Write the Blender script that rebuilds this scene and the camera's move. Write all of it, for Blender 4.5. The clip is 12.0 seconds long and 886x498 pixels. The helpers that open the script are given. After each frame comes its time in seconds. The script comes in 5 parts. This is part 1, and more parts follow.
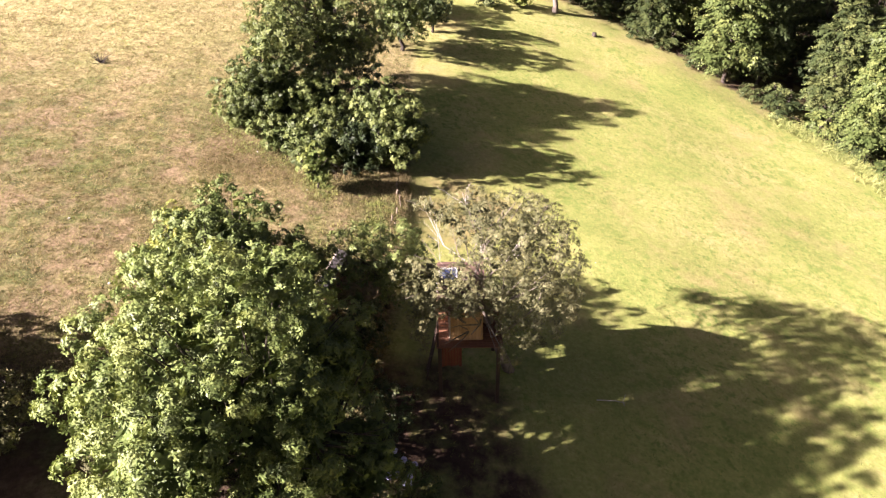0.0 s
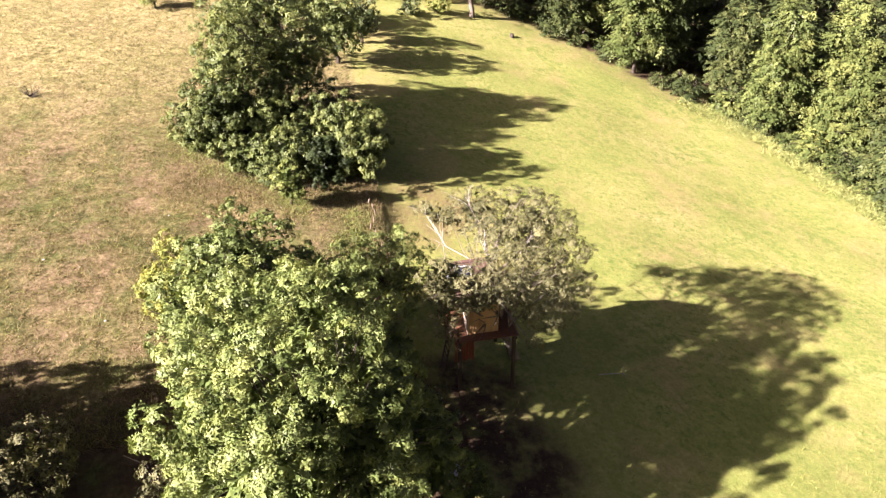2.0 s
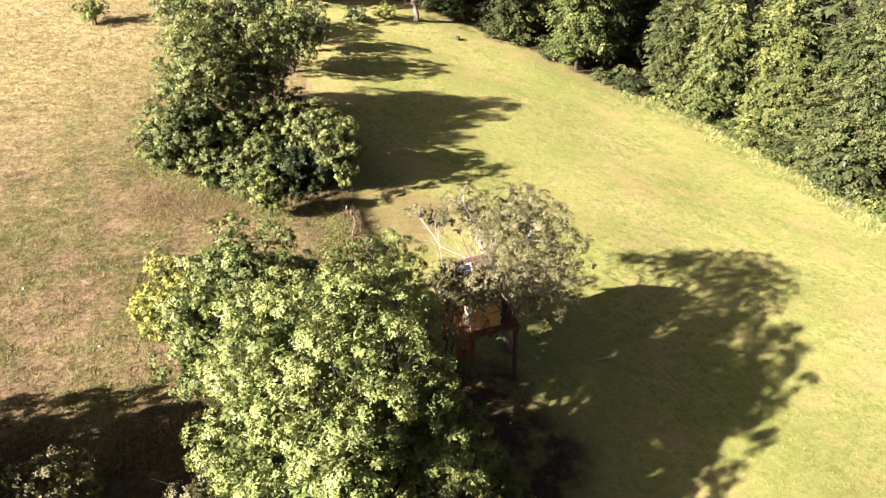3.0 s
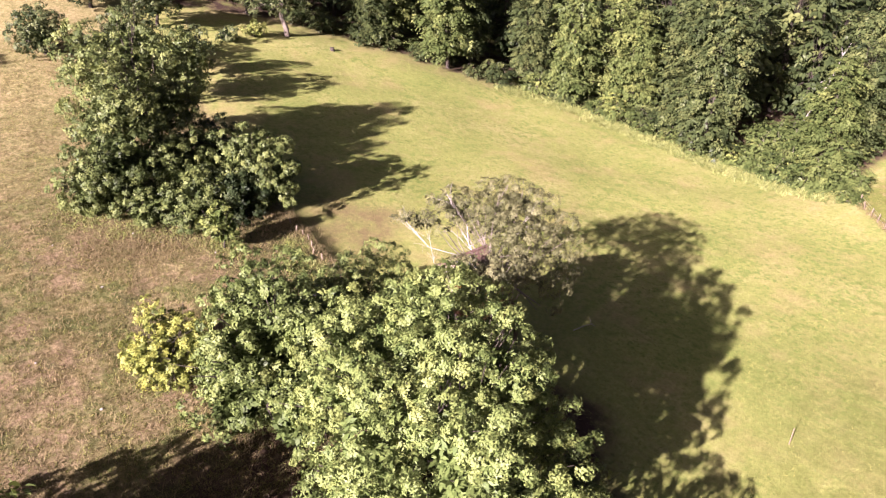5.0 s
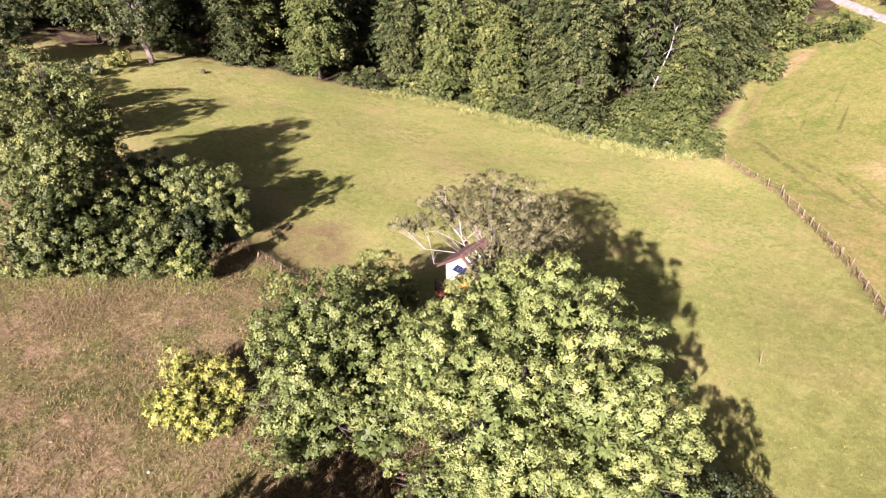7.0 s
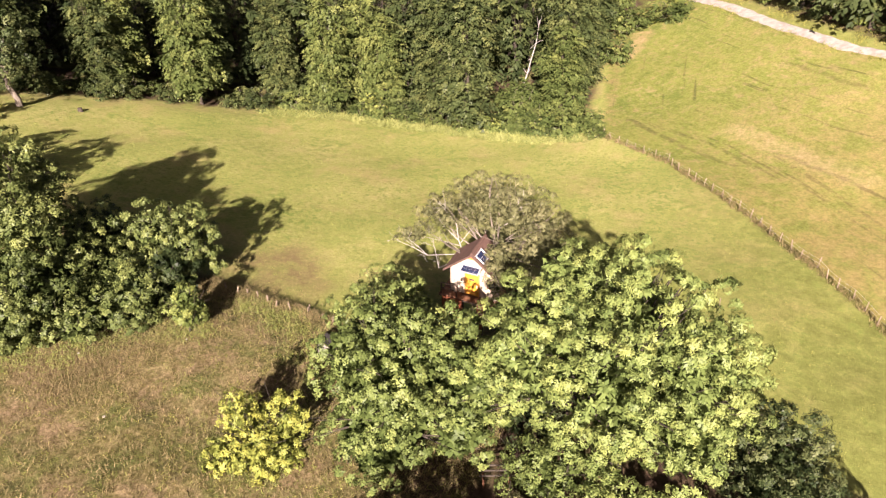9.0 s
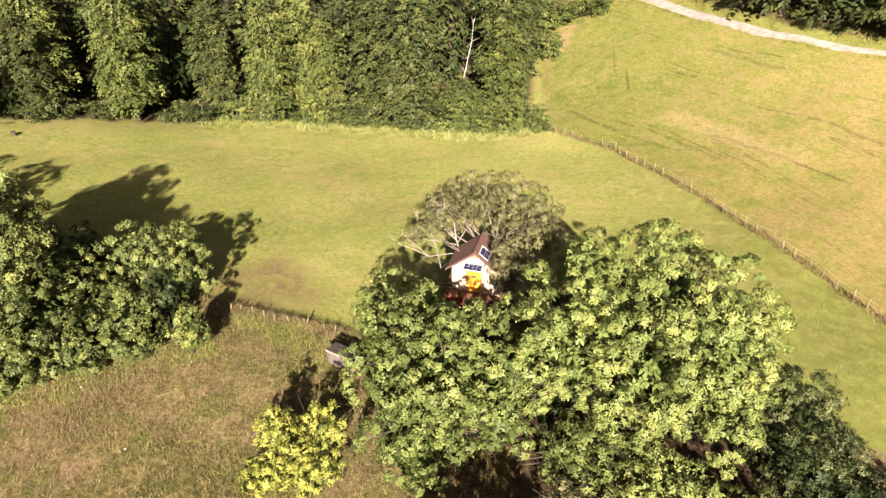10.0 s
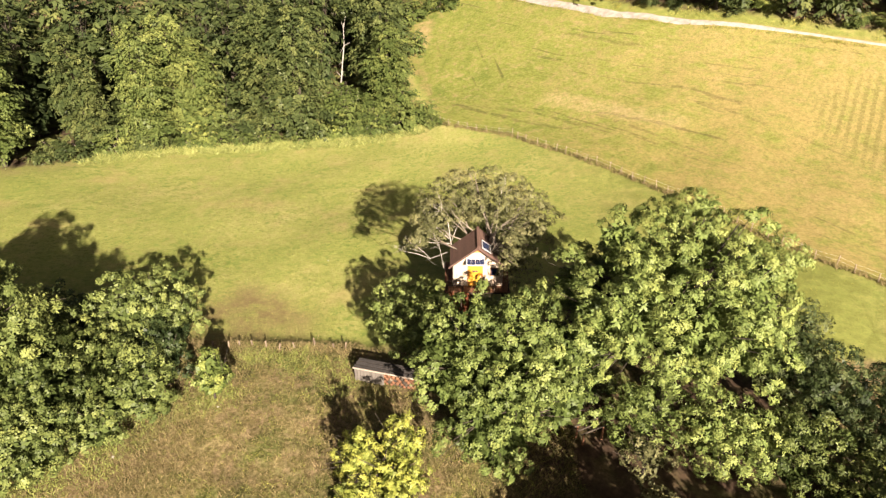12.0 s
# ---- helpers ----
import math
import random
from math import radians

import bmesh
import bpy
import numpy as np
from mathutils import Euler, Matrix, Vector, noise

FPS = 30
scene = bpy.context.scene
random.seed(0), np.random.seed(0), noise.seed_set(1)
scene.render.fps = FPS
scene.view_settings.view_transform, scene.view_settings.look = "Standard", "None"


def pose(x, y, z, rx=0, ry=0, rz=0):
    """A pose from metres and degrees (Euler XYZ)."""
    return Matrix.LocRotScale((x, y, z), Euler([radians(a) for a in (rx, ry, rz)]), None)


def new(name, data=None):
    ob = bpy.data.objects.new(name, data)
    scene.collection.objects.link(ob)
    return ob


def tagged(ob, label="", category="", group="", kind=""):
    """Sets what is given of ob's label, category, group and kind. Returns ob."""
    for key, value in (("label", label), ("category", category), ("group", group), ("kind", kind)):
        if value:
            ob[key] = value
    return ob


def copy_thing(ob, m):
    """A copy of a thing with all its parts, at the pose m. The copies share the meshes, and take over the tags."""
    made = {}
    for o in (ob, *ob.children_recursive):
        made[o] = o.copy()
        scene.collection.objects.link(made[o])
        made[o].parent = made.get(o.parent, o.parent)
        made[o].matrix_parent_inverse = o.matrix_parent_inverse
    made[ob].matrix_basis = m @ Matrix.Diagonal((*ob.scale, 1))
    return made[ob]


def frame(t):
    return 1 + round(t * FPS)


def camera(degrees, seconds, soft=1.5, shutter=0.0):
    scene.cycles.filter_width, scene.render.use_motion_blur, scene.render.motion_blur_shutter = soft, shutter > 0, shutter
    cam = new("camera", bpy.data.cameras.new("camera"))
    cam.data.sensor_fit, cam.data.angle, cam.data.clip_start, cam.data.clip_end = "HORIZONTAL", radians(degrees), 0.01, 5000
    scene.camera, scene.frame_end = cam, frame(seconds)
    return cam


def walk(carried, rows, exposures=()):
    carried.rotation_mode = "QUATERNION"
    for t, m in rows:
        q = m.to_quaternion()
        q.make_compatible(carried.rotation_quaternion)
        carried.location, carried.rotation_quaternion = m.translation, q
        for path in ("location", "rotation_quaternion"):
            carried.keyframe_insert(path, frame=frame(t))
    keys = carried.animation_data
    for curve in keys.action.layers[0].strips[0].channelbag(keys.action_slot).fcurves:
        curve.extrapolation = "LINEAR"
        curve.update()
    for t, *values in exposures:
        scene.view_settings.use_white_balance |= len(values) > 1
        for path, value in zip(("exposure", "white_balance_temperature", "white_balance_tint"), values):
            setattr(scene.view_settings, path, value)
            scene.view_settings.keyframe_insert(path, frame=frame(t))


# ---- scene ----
cam = camera(63.8, 12.0, soft=1.35)
METRES, EYE, TILT, LEAN, TURN = 52.0, 27.0, -35.4, 1.2, 0.0
ROWS = [
    (0.0, 0.0, 0.0, 0.0, 0.0, 0.0, -0.0),
    (0.5, -0.0252, -0.0069, -0.0006, -1.91, 0.08, 1.39),
    (1.0, -0.0503, -0.013, -0.0011, -3.78, 0.1, 2.75),
    (1.5, -0.0773, -0.018, -0.0008, -5.87, 0.1, 4.3),
    (2.0, -0.1063, -0.0216, 0.0005, -8.23, 0.02, 6.03),
    (2.5, -0.1378, -0.0237, 0.0029, -10.83, -0.16, 7.89),
    (3.0, -0.1716, -0.0236, 0.0066, -13.7, -0.48, 9.89),
    (5.0, -0.3243, 0.0047, 0.0395, -27.29, -3.4, 18.7),
    (5.5, -0.3643, 0.0188, 0.0545, -31.17, -4.72, 20.91),
    (6.0, -0.4038, 0.0356, 0.0712, -35.18, -6.2, 22.99),
    (6.5, -0.4422, 0.0545, 0.0895, -39.17, -7.75, 24.89),
    (7.0, -0.4788, 0.0757, 0.1096, -43.21, -9.38, 26.64),
    (9.0, -0.6008, 0.1779, 0.208, -60.13, -17.5, 32.25),
    (9.5, -0.6243, 0.2099, 0.2357, -64.72, -19.99, 33.28),
    (10.0, -0.6445, 0.2432, 0.2645, -69.42, -22.61, 34.16),
    (10.5, -0.6615, 0.2776, 0.2943, -74.22, -25.39, 34.86),
    (11.0, -0.6754, 0.3137, 0.3249, -79.12, -28.24, 35.39),
    (11.5, -0.6853, 0.3511, 0.3564, -84.08, -31.15, 35.71),
    (12.0, -0.6914, 0.3888, 0.3887, -89.08, -34.13, 35.81),
]
EXPOSURES = [(0.0, 3.07, 6250, 34), (3.0, 2.93, 6400, 32), (6.0, 2.55, 6000, 48), (9.0, 2.36, 6800, 30), (12.0, 2.34, 7350, 18)]
walk(cam, [(t, pose(0, 0, EYE, TILT, LEAN, TURN) @ pose(METRES * x, METRES * y, METRES * z, 90 + pitch, roll, yaw)) for t, x, y, z, yaw, pitch, roll in ROWS], exposures=EXPOSURES)

# ---- sun and sky ----
SUN_DIR = Vector((0.945, 0.327, -0.60)).normalized()      # the way the light travels
sun = new("sun", bpy.data.lights.new("sun", "SUN"))
sun.data.energy, sun.data.angle, sun.data.color = 5.0, radians(0.6), (1.0, 0.93, 0.84)
sun.rotation_euler = SUN_DIR.to_track_quat("-Z", "Y").to_euler()
world = bpy.data.worlds.new("sky")
scene.world = world
world.use_nodes = True
sky = world.node_tree.nodes.new("ShaderNodeTexSky")
sky.sky_type, sky.sun_disc = "NISHITA", False
sky.air_density, sky.dust_density, sky.ozone_density = 0.11, 2.0, 0.0
sky.sun_elevation = math.asin(-SUN_DIR.z)
sky.sun_rotation = math.atan2(-SUN_DIR.x, -SUN_DIR.y)
world.node_tree.links.new(sky.outputs[0], world.node_tree.nodes["Background"].inputs[0])
world.node_tree.nodes["Background"].inputs[1].default_value = 0.038


# ---- material helpers ----
class Nodes:
    """A small builder for one node material."""

    def __init__(self, name, rough=0.8, spec=0.3, metal=0.0):
        self.mat = bpy.data.materials.new(name)
        self.mat.use_nodes = True
        self.tree = self.mat.node_tree
        self.bsdf = self.tree.nodes["Principled BSDF"]
        self.out = self.tree.nodes["Material Output"]
        self.bsdf.inputs["Roughness"].default_value = rough
        self.bsdf.inputs["Specular IOR Level"].default_value = spec
        self.bsdf.inputs["Metallic"].default_value = metal
        self.pos = None

    def add(self, kind, **values):
        node = self.tree.nodes.new(kind)
        for key, value in values.items():
            node.inputs[key].default_value = value
        return node

    def link(self, a, b):
        self.tree.links.new(a, b)

    def place(self):
        if self.pos is None:
            self.pos = self.add("ShaderNodeNewGeometry").outputs["Position"]
        return self.pos

    def local(self):
        return self.add("ShaderNodeTexCoord").outputs["Object"]

    def noise(self, scale, detail=4.0, rough=0.6, stretch=None, turn=0.0, coords=None):
        coords = coords or self.place()
        if stretch:
            mapping = self.add("ShaderNodeMapping")
            mapping.vector_type = "TEXTURE"
            mapping.inputs["Scale"].default_value = stretch
            mapping.inputs["Rotation"].default_value = (0, 0, radians(turn))
            self.link(coords, mapping.inputs[0])
            coords = mapping.outputs[0]
        node = self.add("ShaderNodeTexNoise", Scale=scale, Detail=detail, Roughness=rough)
        self.link(coords, node.inputs["Vector"])
        return node.outputs[0]

    def attr(self, name):
        node = self.add("ShaderNodeAttribute")
        node.attribute_name = name
        return node.outputs["Fac"]

    def ramp(self, fac, stops):
        node = self.add("ShaderNodeValToRGB")
        ramp = node.color_ramp
        while len(ramp.elements) < len(stops):
            ramp.elements.new(0.5)
        for element, (at, colour) in zip(ramp.elements, stops):
            element.position = at
            element.color = (*colour, 1) if not isinstance(colour, float) else (colour, colour, colour, 1)
        self.link(fac, node.inputs[0])
        return node.outputs[0]

    def mix(self, fac, a, b, mode="MIX"):
        node = self.add("ShaderNodeMix")
        node.data_type, node.blend_type = "RGBA", mode
        for socket, value in ((node.inputs[0], fac), (node.inputs[6], a), (node.inputs[7], b)):
            if isinstance(value, bpy.types.NodeSocket):
                self.link(value, socket)
            elif isinstance(value, (int, float)):
                socket.default_value = value
            else:
                socket.default_value = (*value, 1)
        return node.outputs[2]

    def math(self, op, a, b):
        node = self.add("ShaderNodeMath")
        node.operation = op
        for socket, value in zip(node.inputs, (a, b)):
            if isinstance(value, bpy.types.NodeSocket):
                self.link(value, socket)
            else:
                socket.default_value = value
        return node.outputs[0]

    def streak(self, flat, a, b, half):
        """1 on a straight band from a to b on the ground, 0 beside it."""
        dx, dy = b[0] - a[0], b[1] - a[1]
        length = math.hypot(dx, dy)
        dx, dy = dx / length, dy / length

        def axis(ux, uy):
            dot = self.math("ADD", self.math("MULTIPLY", flat.outputs[0], ux), self.math("MULTIPLY", flat.outputs[1], uy))
            return self.math("ABSOLUTE", self.math("SUBTRACT", dot, ux * (a[0] + b[0]) / 2 + uy * (a[1] + b[1]) / 2), 0.0)

        bend = self.math("MULTIPLY", self.math("SUBTRACT", self.noise(0.3, 2.0), 0.5), 1.6)
        aside = self.math("DIVIDE", self.math("ABSOLUTE", self.math("ADD", self.math("SUBTRACT", self.math("ADD", self.math("MULTIPLY", flat.outputs[0], -dy), self.math("MULTIPLY", flat.outputs[1], dx)), -dy * a[0] + dx * a[1]), bend), 0.0), half * 2)
        ends = self.math("DIVIDE", axis(dx, dy), length / 2)
        return self.math("MULTIPLY", self.ramp(aside, [(0.3, 1.0), (0.9, 0.0)]), self.ramp(ends, [(0.85, 1.0), (1.0, 0.0)]))

    def bump(self, height, strength, distance):
        node = self.add("ShaderNodeBump", Strength=strength, Distance=distance)
        self.link(height, node.inputs["Height"])
        self.link(node.outputs[0], self.bsdf.inputs["Normal"])

    def colour(self, socket):
        self.link(socket, self.bsdf.inputs["Base Color"])
        return self


def leaf_material(name, dark, mid, light, gloss=0.5, through_light=0.14):
    """Foliage: tone varies from spray to spray and slowly over the crown; light passes through the blades."""
    n = Nodes(name, rough=gloss, spec=0.14)
    tree_random = n.add("ShaderNodeObjectInfo").outputs["Random"]
    tone = n.math("ADD", n.attr("tone"), n.math("MULTIPLY", n.math("SUBTRACT", tree_random, 0.22), 0.3))
    tone = n.math("ADD", tone, n.math("MULTIPLY", n.math("SUBTRACT", n.noise(0.5, 2.0), 0.5), 0.5))
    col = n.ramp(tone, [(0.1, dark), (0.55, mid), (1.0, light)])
    n.colour(col)
    glow = n.add("ShaderNodeBsdfTranslucent")
    n.link(n.mix(1.0, col, (1.15, 1.1, 0.7), "MULTIPLY"), glow.inputs[0])
    both = n.add("ShaderNodeMixShader")
    both.inputs[0].default_value = through_light
    n.link(n.bsdf.outputs[0], both.inputs[1])
    n.link(glow.outputs[0], both.inputs[2])
    n.link(both.outputs[0], n.out.inputs[0])
    return n.mat


def bark_material(name, dark, light, scale=6.0):
    n = Nodes(name, rough=0.9, spec=0.15)
    grain = n.noise(scale, 6.0, 0.7, (1, 1, 4))
    n.colour(n.ramp(grain, [(0.3, dark), (0.7, light)]))
    n.bump(grain, 0.6, 0.03)
    return n.mat


def wood_material(name, dark, light, along=(1, 1, 8), rough=0.7):
    n = Nodes(name, rough=rough, spec=0.25)
    grain = n.noise(9.0, 5.0, 0.65, along, coords=n.local())
    stain = n.noise(1.3, 3.0)
    piece = n.add("ShaderNodeObjectInfo").outputs["Random"]
    col = n.ramp(grain, [(0.3, dark), (0.7, light)])
    col = n.mix(n.math("MULTIPLY", stain, 0.5), col, dark)
    col = n.mix(n.math("MULTIPLY", piece, 0.35), col, light)
    n.colour(col)
    n.bump(grain, 0.35, 0.01)
    return n.mat


LEAF_ASH = leaf_material("ash_leaves", (0.052, 0.080, 0.020), (0.114, 0.152, 0.042), (0.182, 0.214, 0.060))
LEAF_MAPLE = leaf_material("maple_leaves", (0.045, 0.066, 0.017), (0.100, 0.132, 0.036), (0.170, 0.198, 0.057))
LEAF_ROW = leaf_material("row_leaves", (0.030, 0.045, 0.012), (0.075, 0.098, 0.028), (0.148, 0.172, 0.050))
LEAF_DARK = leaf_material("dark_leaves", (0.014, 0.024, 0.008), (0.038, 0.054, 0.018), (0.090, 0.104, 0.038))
LEAF_OLIVE = leaf_material("pear_leaves", (0.046, 0.050, 0.020), (0.094, 0.096, 0.040), (0.158, 0.150, 0.068), 0.6)
LEAF_YELLOW = leaf_material("yellow_leaves", (0.062, 0.089, 0.019), (0.155, 0.177, 0.036), (0.28, 0.285, 0.058))
LEAF_FOREST = leaf_material("forest_leaves", (0.016, 0.025, 0.009), (0.045, 0.060, 0.019), (0.096, 0.109, 0.035))
LEAF_FOREST_PALE = leaf_material("pale_forest_leaves", (0.030, 0.046, 0.012), (0.072, 0.094, 0.026), (0.132, 0.150, 0.042))
LEAF_HEDGE = leaf_material("hedge_leaves", (0.052, 0.075, 0.019), (0.120, 0.145, 0.036), (0.21, 0.225, 0.060))
LEAF_NETTLE = leaf_material("nettle_leaves", (0.085, 0.110, 0.028), (0.175, 0.195, 0.056), (0.28, 0.285, 0.100))
GRASS_DRY = leaf_material("dry_grass", (0.068, 0.064, 0.024), (0.136, 0.112, 0.047), (0.24, 0.185, 0.095), 0.7, 0.25)
GRASS_GREEN = leaf_material("green_grass", (0.075, 0.09, 0.020), (0.145, 0.160, 0.036), (0.27, 0.255, 0.065), 0.6, 0.25)
BARK = bark_material("bark", (0.020, 0.016, 0.012), (0.062, 0.051, 0.038))
BARK_PALE = bark_material("pale_bark", (0.15, 0.135, 0.11), (0.36, 0.335, 0.29))
BARK_GREY = bark_material("grey_bark", (0.14, 0.125, 0.11), (0.30, 0.28, 0.25))
BARK_FOREST = bark_material("forest_bark", (0.06, 0.05, 0.04), (0.20, 0.17, 0.13))
WOOD_GREY = wood_material("weathered_wood", (0.16, 0.13, 0.10), (0.38, 0.33, 0.27))
WOOD_POST = wood_material("old_post_wood", (0.085, 0.062, 0.040), (0.21, 0.165, 0.115))
WOOD_BROWN = wood_material("brown_wood", (0.065, 0.030, 0.016), (0.16, 0.075, 0.038))
WOOD_DARK = wood_material("dark_stilt_wood", (0.026, 0.018, 0.012), (0.065, 0.044, 0.030))
WOOD_ORANGE = wood_material("orange_wood", (0.30, 0.11, 0.03), (0.52, 0.24, 0.07))
WOOD_TAN = wood_material("tan_boards", (0.26, 0.15, 0.06), (0.48, 0.31, 0.14))


# ---- lie of the land ----
LAND = (-4.02, -0.879, 5.335, 2.957, -13.894, -10.745, 8.227, 3.301, -6.411, 7.128)
BANK_X, BANK_Y0, BANK_Y1 = -3.1, 30.0, 46.0


def smooth(a, b, x):
    t = np.clip((x - a) / (b - a), 0, 1)
    return t * t * (3 - 2 * t)


def height(x, y):
    """The ground's height: a side valley that falls from the upper meadow to the corner by the wood."""
    x, y = np.asarray(x, float), np.asarray(y, float)
    u, v = 1.3 * np.tanh((x - 20) / 78), 1.3 * np.tanh((y - 35) / 78)
    k, z = 0, 0
    for i in range(4):
        for j in range(4 - i):
            z = z + LAND[k] * u ** i * v ** j
            k += 1
    bank = smooth(BANK_Y0, BANK_Y0 + 4, y) * (1 - smooth(BANK_Y1 - 3, BANK_Y1 + 3, y))
    z = z - 0.32 * bank * smooth(BANK_X - 0.1, BANK_X + 0.7, x) * (1 - smooth(BANK_X + 1, BANK_X + 9, x))
    z = z + 0.12 * np.sin(x * 0.31 + 1.3 * np.sin(y * 0.17)) * np.sin(y * 0.27 + 0.8) + 0.015 * np.sin(x * 0.9 + y * 0.5) * np.sin(y * 0.8 - x * 0.3)
    return z


def gz(x, y):
    return float(height(x, y))


# ---- mesh helpers ----
def mesh_from(name, verts, faces, tone=None):
    """A mesh from arrays: verts (n, 3), faces (m, 3 or 4), tone one value for each face."""
    verts, faces = np.asarray(verts, np.float32), np.asarray(faces, np.int32)
    me = bpy.data.meshes.new(name)
    k = faces.shape[1]
    me.vertices.add(len(verts))
    me.vertices.foreach_set("co", verts.ravel())
    me.loops.add(faces.size)
    me.loops.foreach_set("vertex_index", faces.ravel())
    me.polygons.add(len(faces))
    me.polygons.foreach_set("loop_start", np.arange(0, faces.size, k, dtype=np.int32))
    me.update(calc_edges=True)
    if tone is not None:
        me.attributes.new("tone", "FLOAT", "FACE").data.foreach_set("value", np.asarray(tone, np.float32))
    return me


def thing(name, place, label, category, group="", kind=""):
    """An Empty at a thing's base, which carries its parts."""
    ob = new(name)
    ob.location = place
    ob.empty_display_size = 0.3
    return tagged(ob, label, category, group, kind)


def mesh_part(name, me, material, parent, label="", smooth_faces=False):
    ob = new(name, me)
    if material and not me.materials:
        me.materials.append(material)
    if smooth_faces:
        me.polygons.foreach_set("use_smooth", [True] * len(me.polygons))
    ob.parent = parent
    return tagged(ob, label)


def part(name, bm, material, parent, label="", smooth_faces=False):
    me = bpy.data.meshes.new(name)
    bm.to_mesh(me)
    bm.free()
    return mesh_part(name, me, material, parent, label, smooth_faces)


def box(x0, y0, z0, x1, y1, z1, bevel=0.012):
    bm = bmesh.new()
    bmesh.ops.create_cube(bm, size=1)
    bmesh.ops.scale(bm, vec=(x1 - x0, y1 - y0, z1 - z0), verts=bm.verts)
    bmesh.ops.translate(bm, vec=((x0 + x1) / 2, (y0 + y1) / 2, (z0 + z1) / 2), verts=bm.verts)
    if bevel:
        bmesh.ops.bevel(bm, geom=bm.edges[:], offset=min(bevel, 0.3 * min(abs(x1 - x0), abs(y1 - y0), abs(z1 - z0))), segments=1, affect="EDGES")
    return bm


def slab(corners, thick, bevel=0.0):
    """A sheet through the given corners, thickened downwards along its normal."""
    bm = bmesh.new()
    top = [bm.verts.new(c) for c in corners]
    face = bm.faces.new(top)
    face.normal_update()
    n = face.normal.copy()
    low = [bm.verts.new(Vector(c) - n * thick) for c in corners]
    bm.faces.new(low[::-1])
    for i in range(len(top)):
        j = (i + 1) % len(top)
        bm.faces.new((top[j], top[i], low[i], low[j]))
    bmesh.ops.recalc_face_normals(bm, faces=bm.faces[:])
    if bevel:
        bmesh.ops.bevel(bm, geom=bm.edges[:], offset=bevel, segments=1, affect="EDGES")
    return bm


def tubes(runs, sides=7):
    """Tapered limbs: runs of (points, radii). Returns verts and quads."""
    verts, faces, base = [], [], 0
    for pts, radii in runs:
        pts = [Vector(p) for p in pts]
        for i, p in enumerate(pts):
            d = (pts[min(i + 1, len(pts) - 1)] - pts[max(i - 1, 0)]).normalized()
            a = d.cross(Vector((0.31, 0.95, 0.11))).normalized()
            b = d.cross(a)
            for k in range(sides):
                w = 2 * math.pi * k / sides
                verts.append(p + radii[i] * (math.cos(w) * a + math.sin(w) * b))
        for i in range(len(pts) - 1):
            for k in range(sides):
                q = (k + 1) % sides
                faces.append((base + i * sides + k, base + i * sides + q, base + (i + 1) * sides + q, base + (i + 1) * sides + k))
        base += len(pts) * sides
    return [tuple(v) for v in verts], faces


def wander(rng, a, b, n, wobble):
    a, b = np.asarray(a, float), np.asarray(b, float)
    pts = [a + (b - a) * i / (n - 1) for i in range(n)]
    for i in range(1, n - 1):
        pts[i] = pts[i] + rng.normal(0, wobble, 3)
    return pts


def unit(v):
    return v / np.maximum(np.linalg.norm(v, axis=-1, keepdims=True), 1e-6)


def masses(lobes, count, radius, rng, gap):
    """Bough-ends: rounded masses spread with gaps near the skin of the crown's lobes (x, y, z, rx, ry, rz)."""
    lobes = np.asarray(lobes, float)
    area = lobes[:, 3] * lobes[:, 4] + lobes[:, 3] * lobes[:, 5] + lobes[:, 4] * lobes[:, 5]
    which = rng.choice(len(lobes), count * 9, p=area / area.sum())
    u = unit(rng.normal(0, 1, (len(which), 3)))
    u[:, 2] = np.where(u[:, 2] < -0.6, -u[:, 2], u[:, 2])
    f = 1 - 0.66 * rng.random(len(which)) ** 1.7
    f = np.where(rng.random(len(which)) < 0.08, 1.02, f)
    c = lobes[which, :3] + u * f[:, None] * np.maximum(lobes[which, 3:6] - 0.7 * radius, 0.2)
    inside = np.full(len(c), 9.0)
    for lobe in lobes:
        inside = np.minimum(inside, np.linalg.norm((c - lobe[:3]) / lobe[3:6], axis=1))
    c, u = c[inside > 0.3], u[inside > 0.3]
    kept = []
    for k in range(len(c)):
        if len(kept) >= count:
            break
        if not kept or np.min(np.sum((c[kept] - c[k]) ** 2, 1)) > (gap * radius) ** 2:
            kept.append(k)
    r = radius * rng.uniform(0.65, 1.3, len(kept))
    return c[kept], u[kept], r


def tufted(lobes, boughs, reach, per, radius, rng):
    """Leaf tufts gathered on bough-ends: each bough carries a domed group of tufts, with open gaps between the boughs."""
    bc, bu, br = masses(lobes, boughs, reach, rng, 1.4)
    kept, ways = [], []
    for c, u, r in zip(bc, bu, br):
        way = unit(u + np.array((0, 0, 0.25)))
        mine = []
        for _ in range(per * 5):
            if len(mine) >= per:
                break
            v = unit(rng.normal(0, 1, 3) + 0.85 * way)
            q = c + v * r * rng.uniform(0.55, 1.1) * np.array((1, 1, 0.85))
            if all(np.sum((q - k) ** 2) > (1.35 * radius) ** 2 for k in mine):
                mine.append(q)
                kept.append(q)
                ways.append(unit(v + 0.5 * way))
    return np.array(kept), np.array(ways), radius * rng.uniform(0.7, 1.35, len(kept))


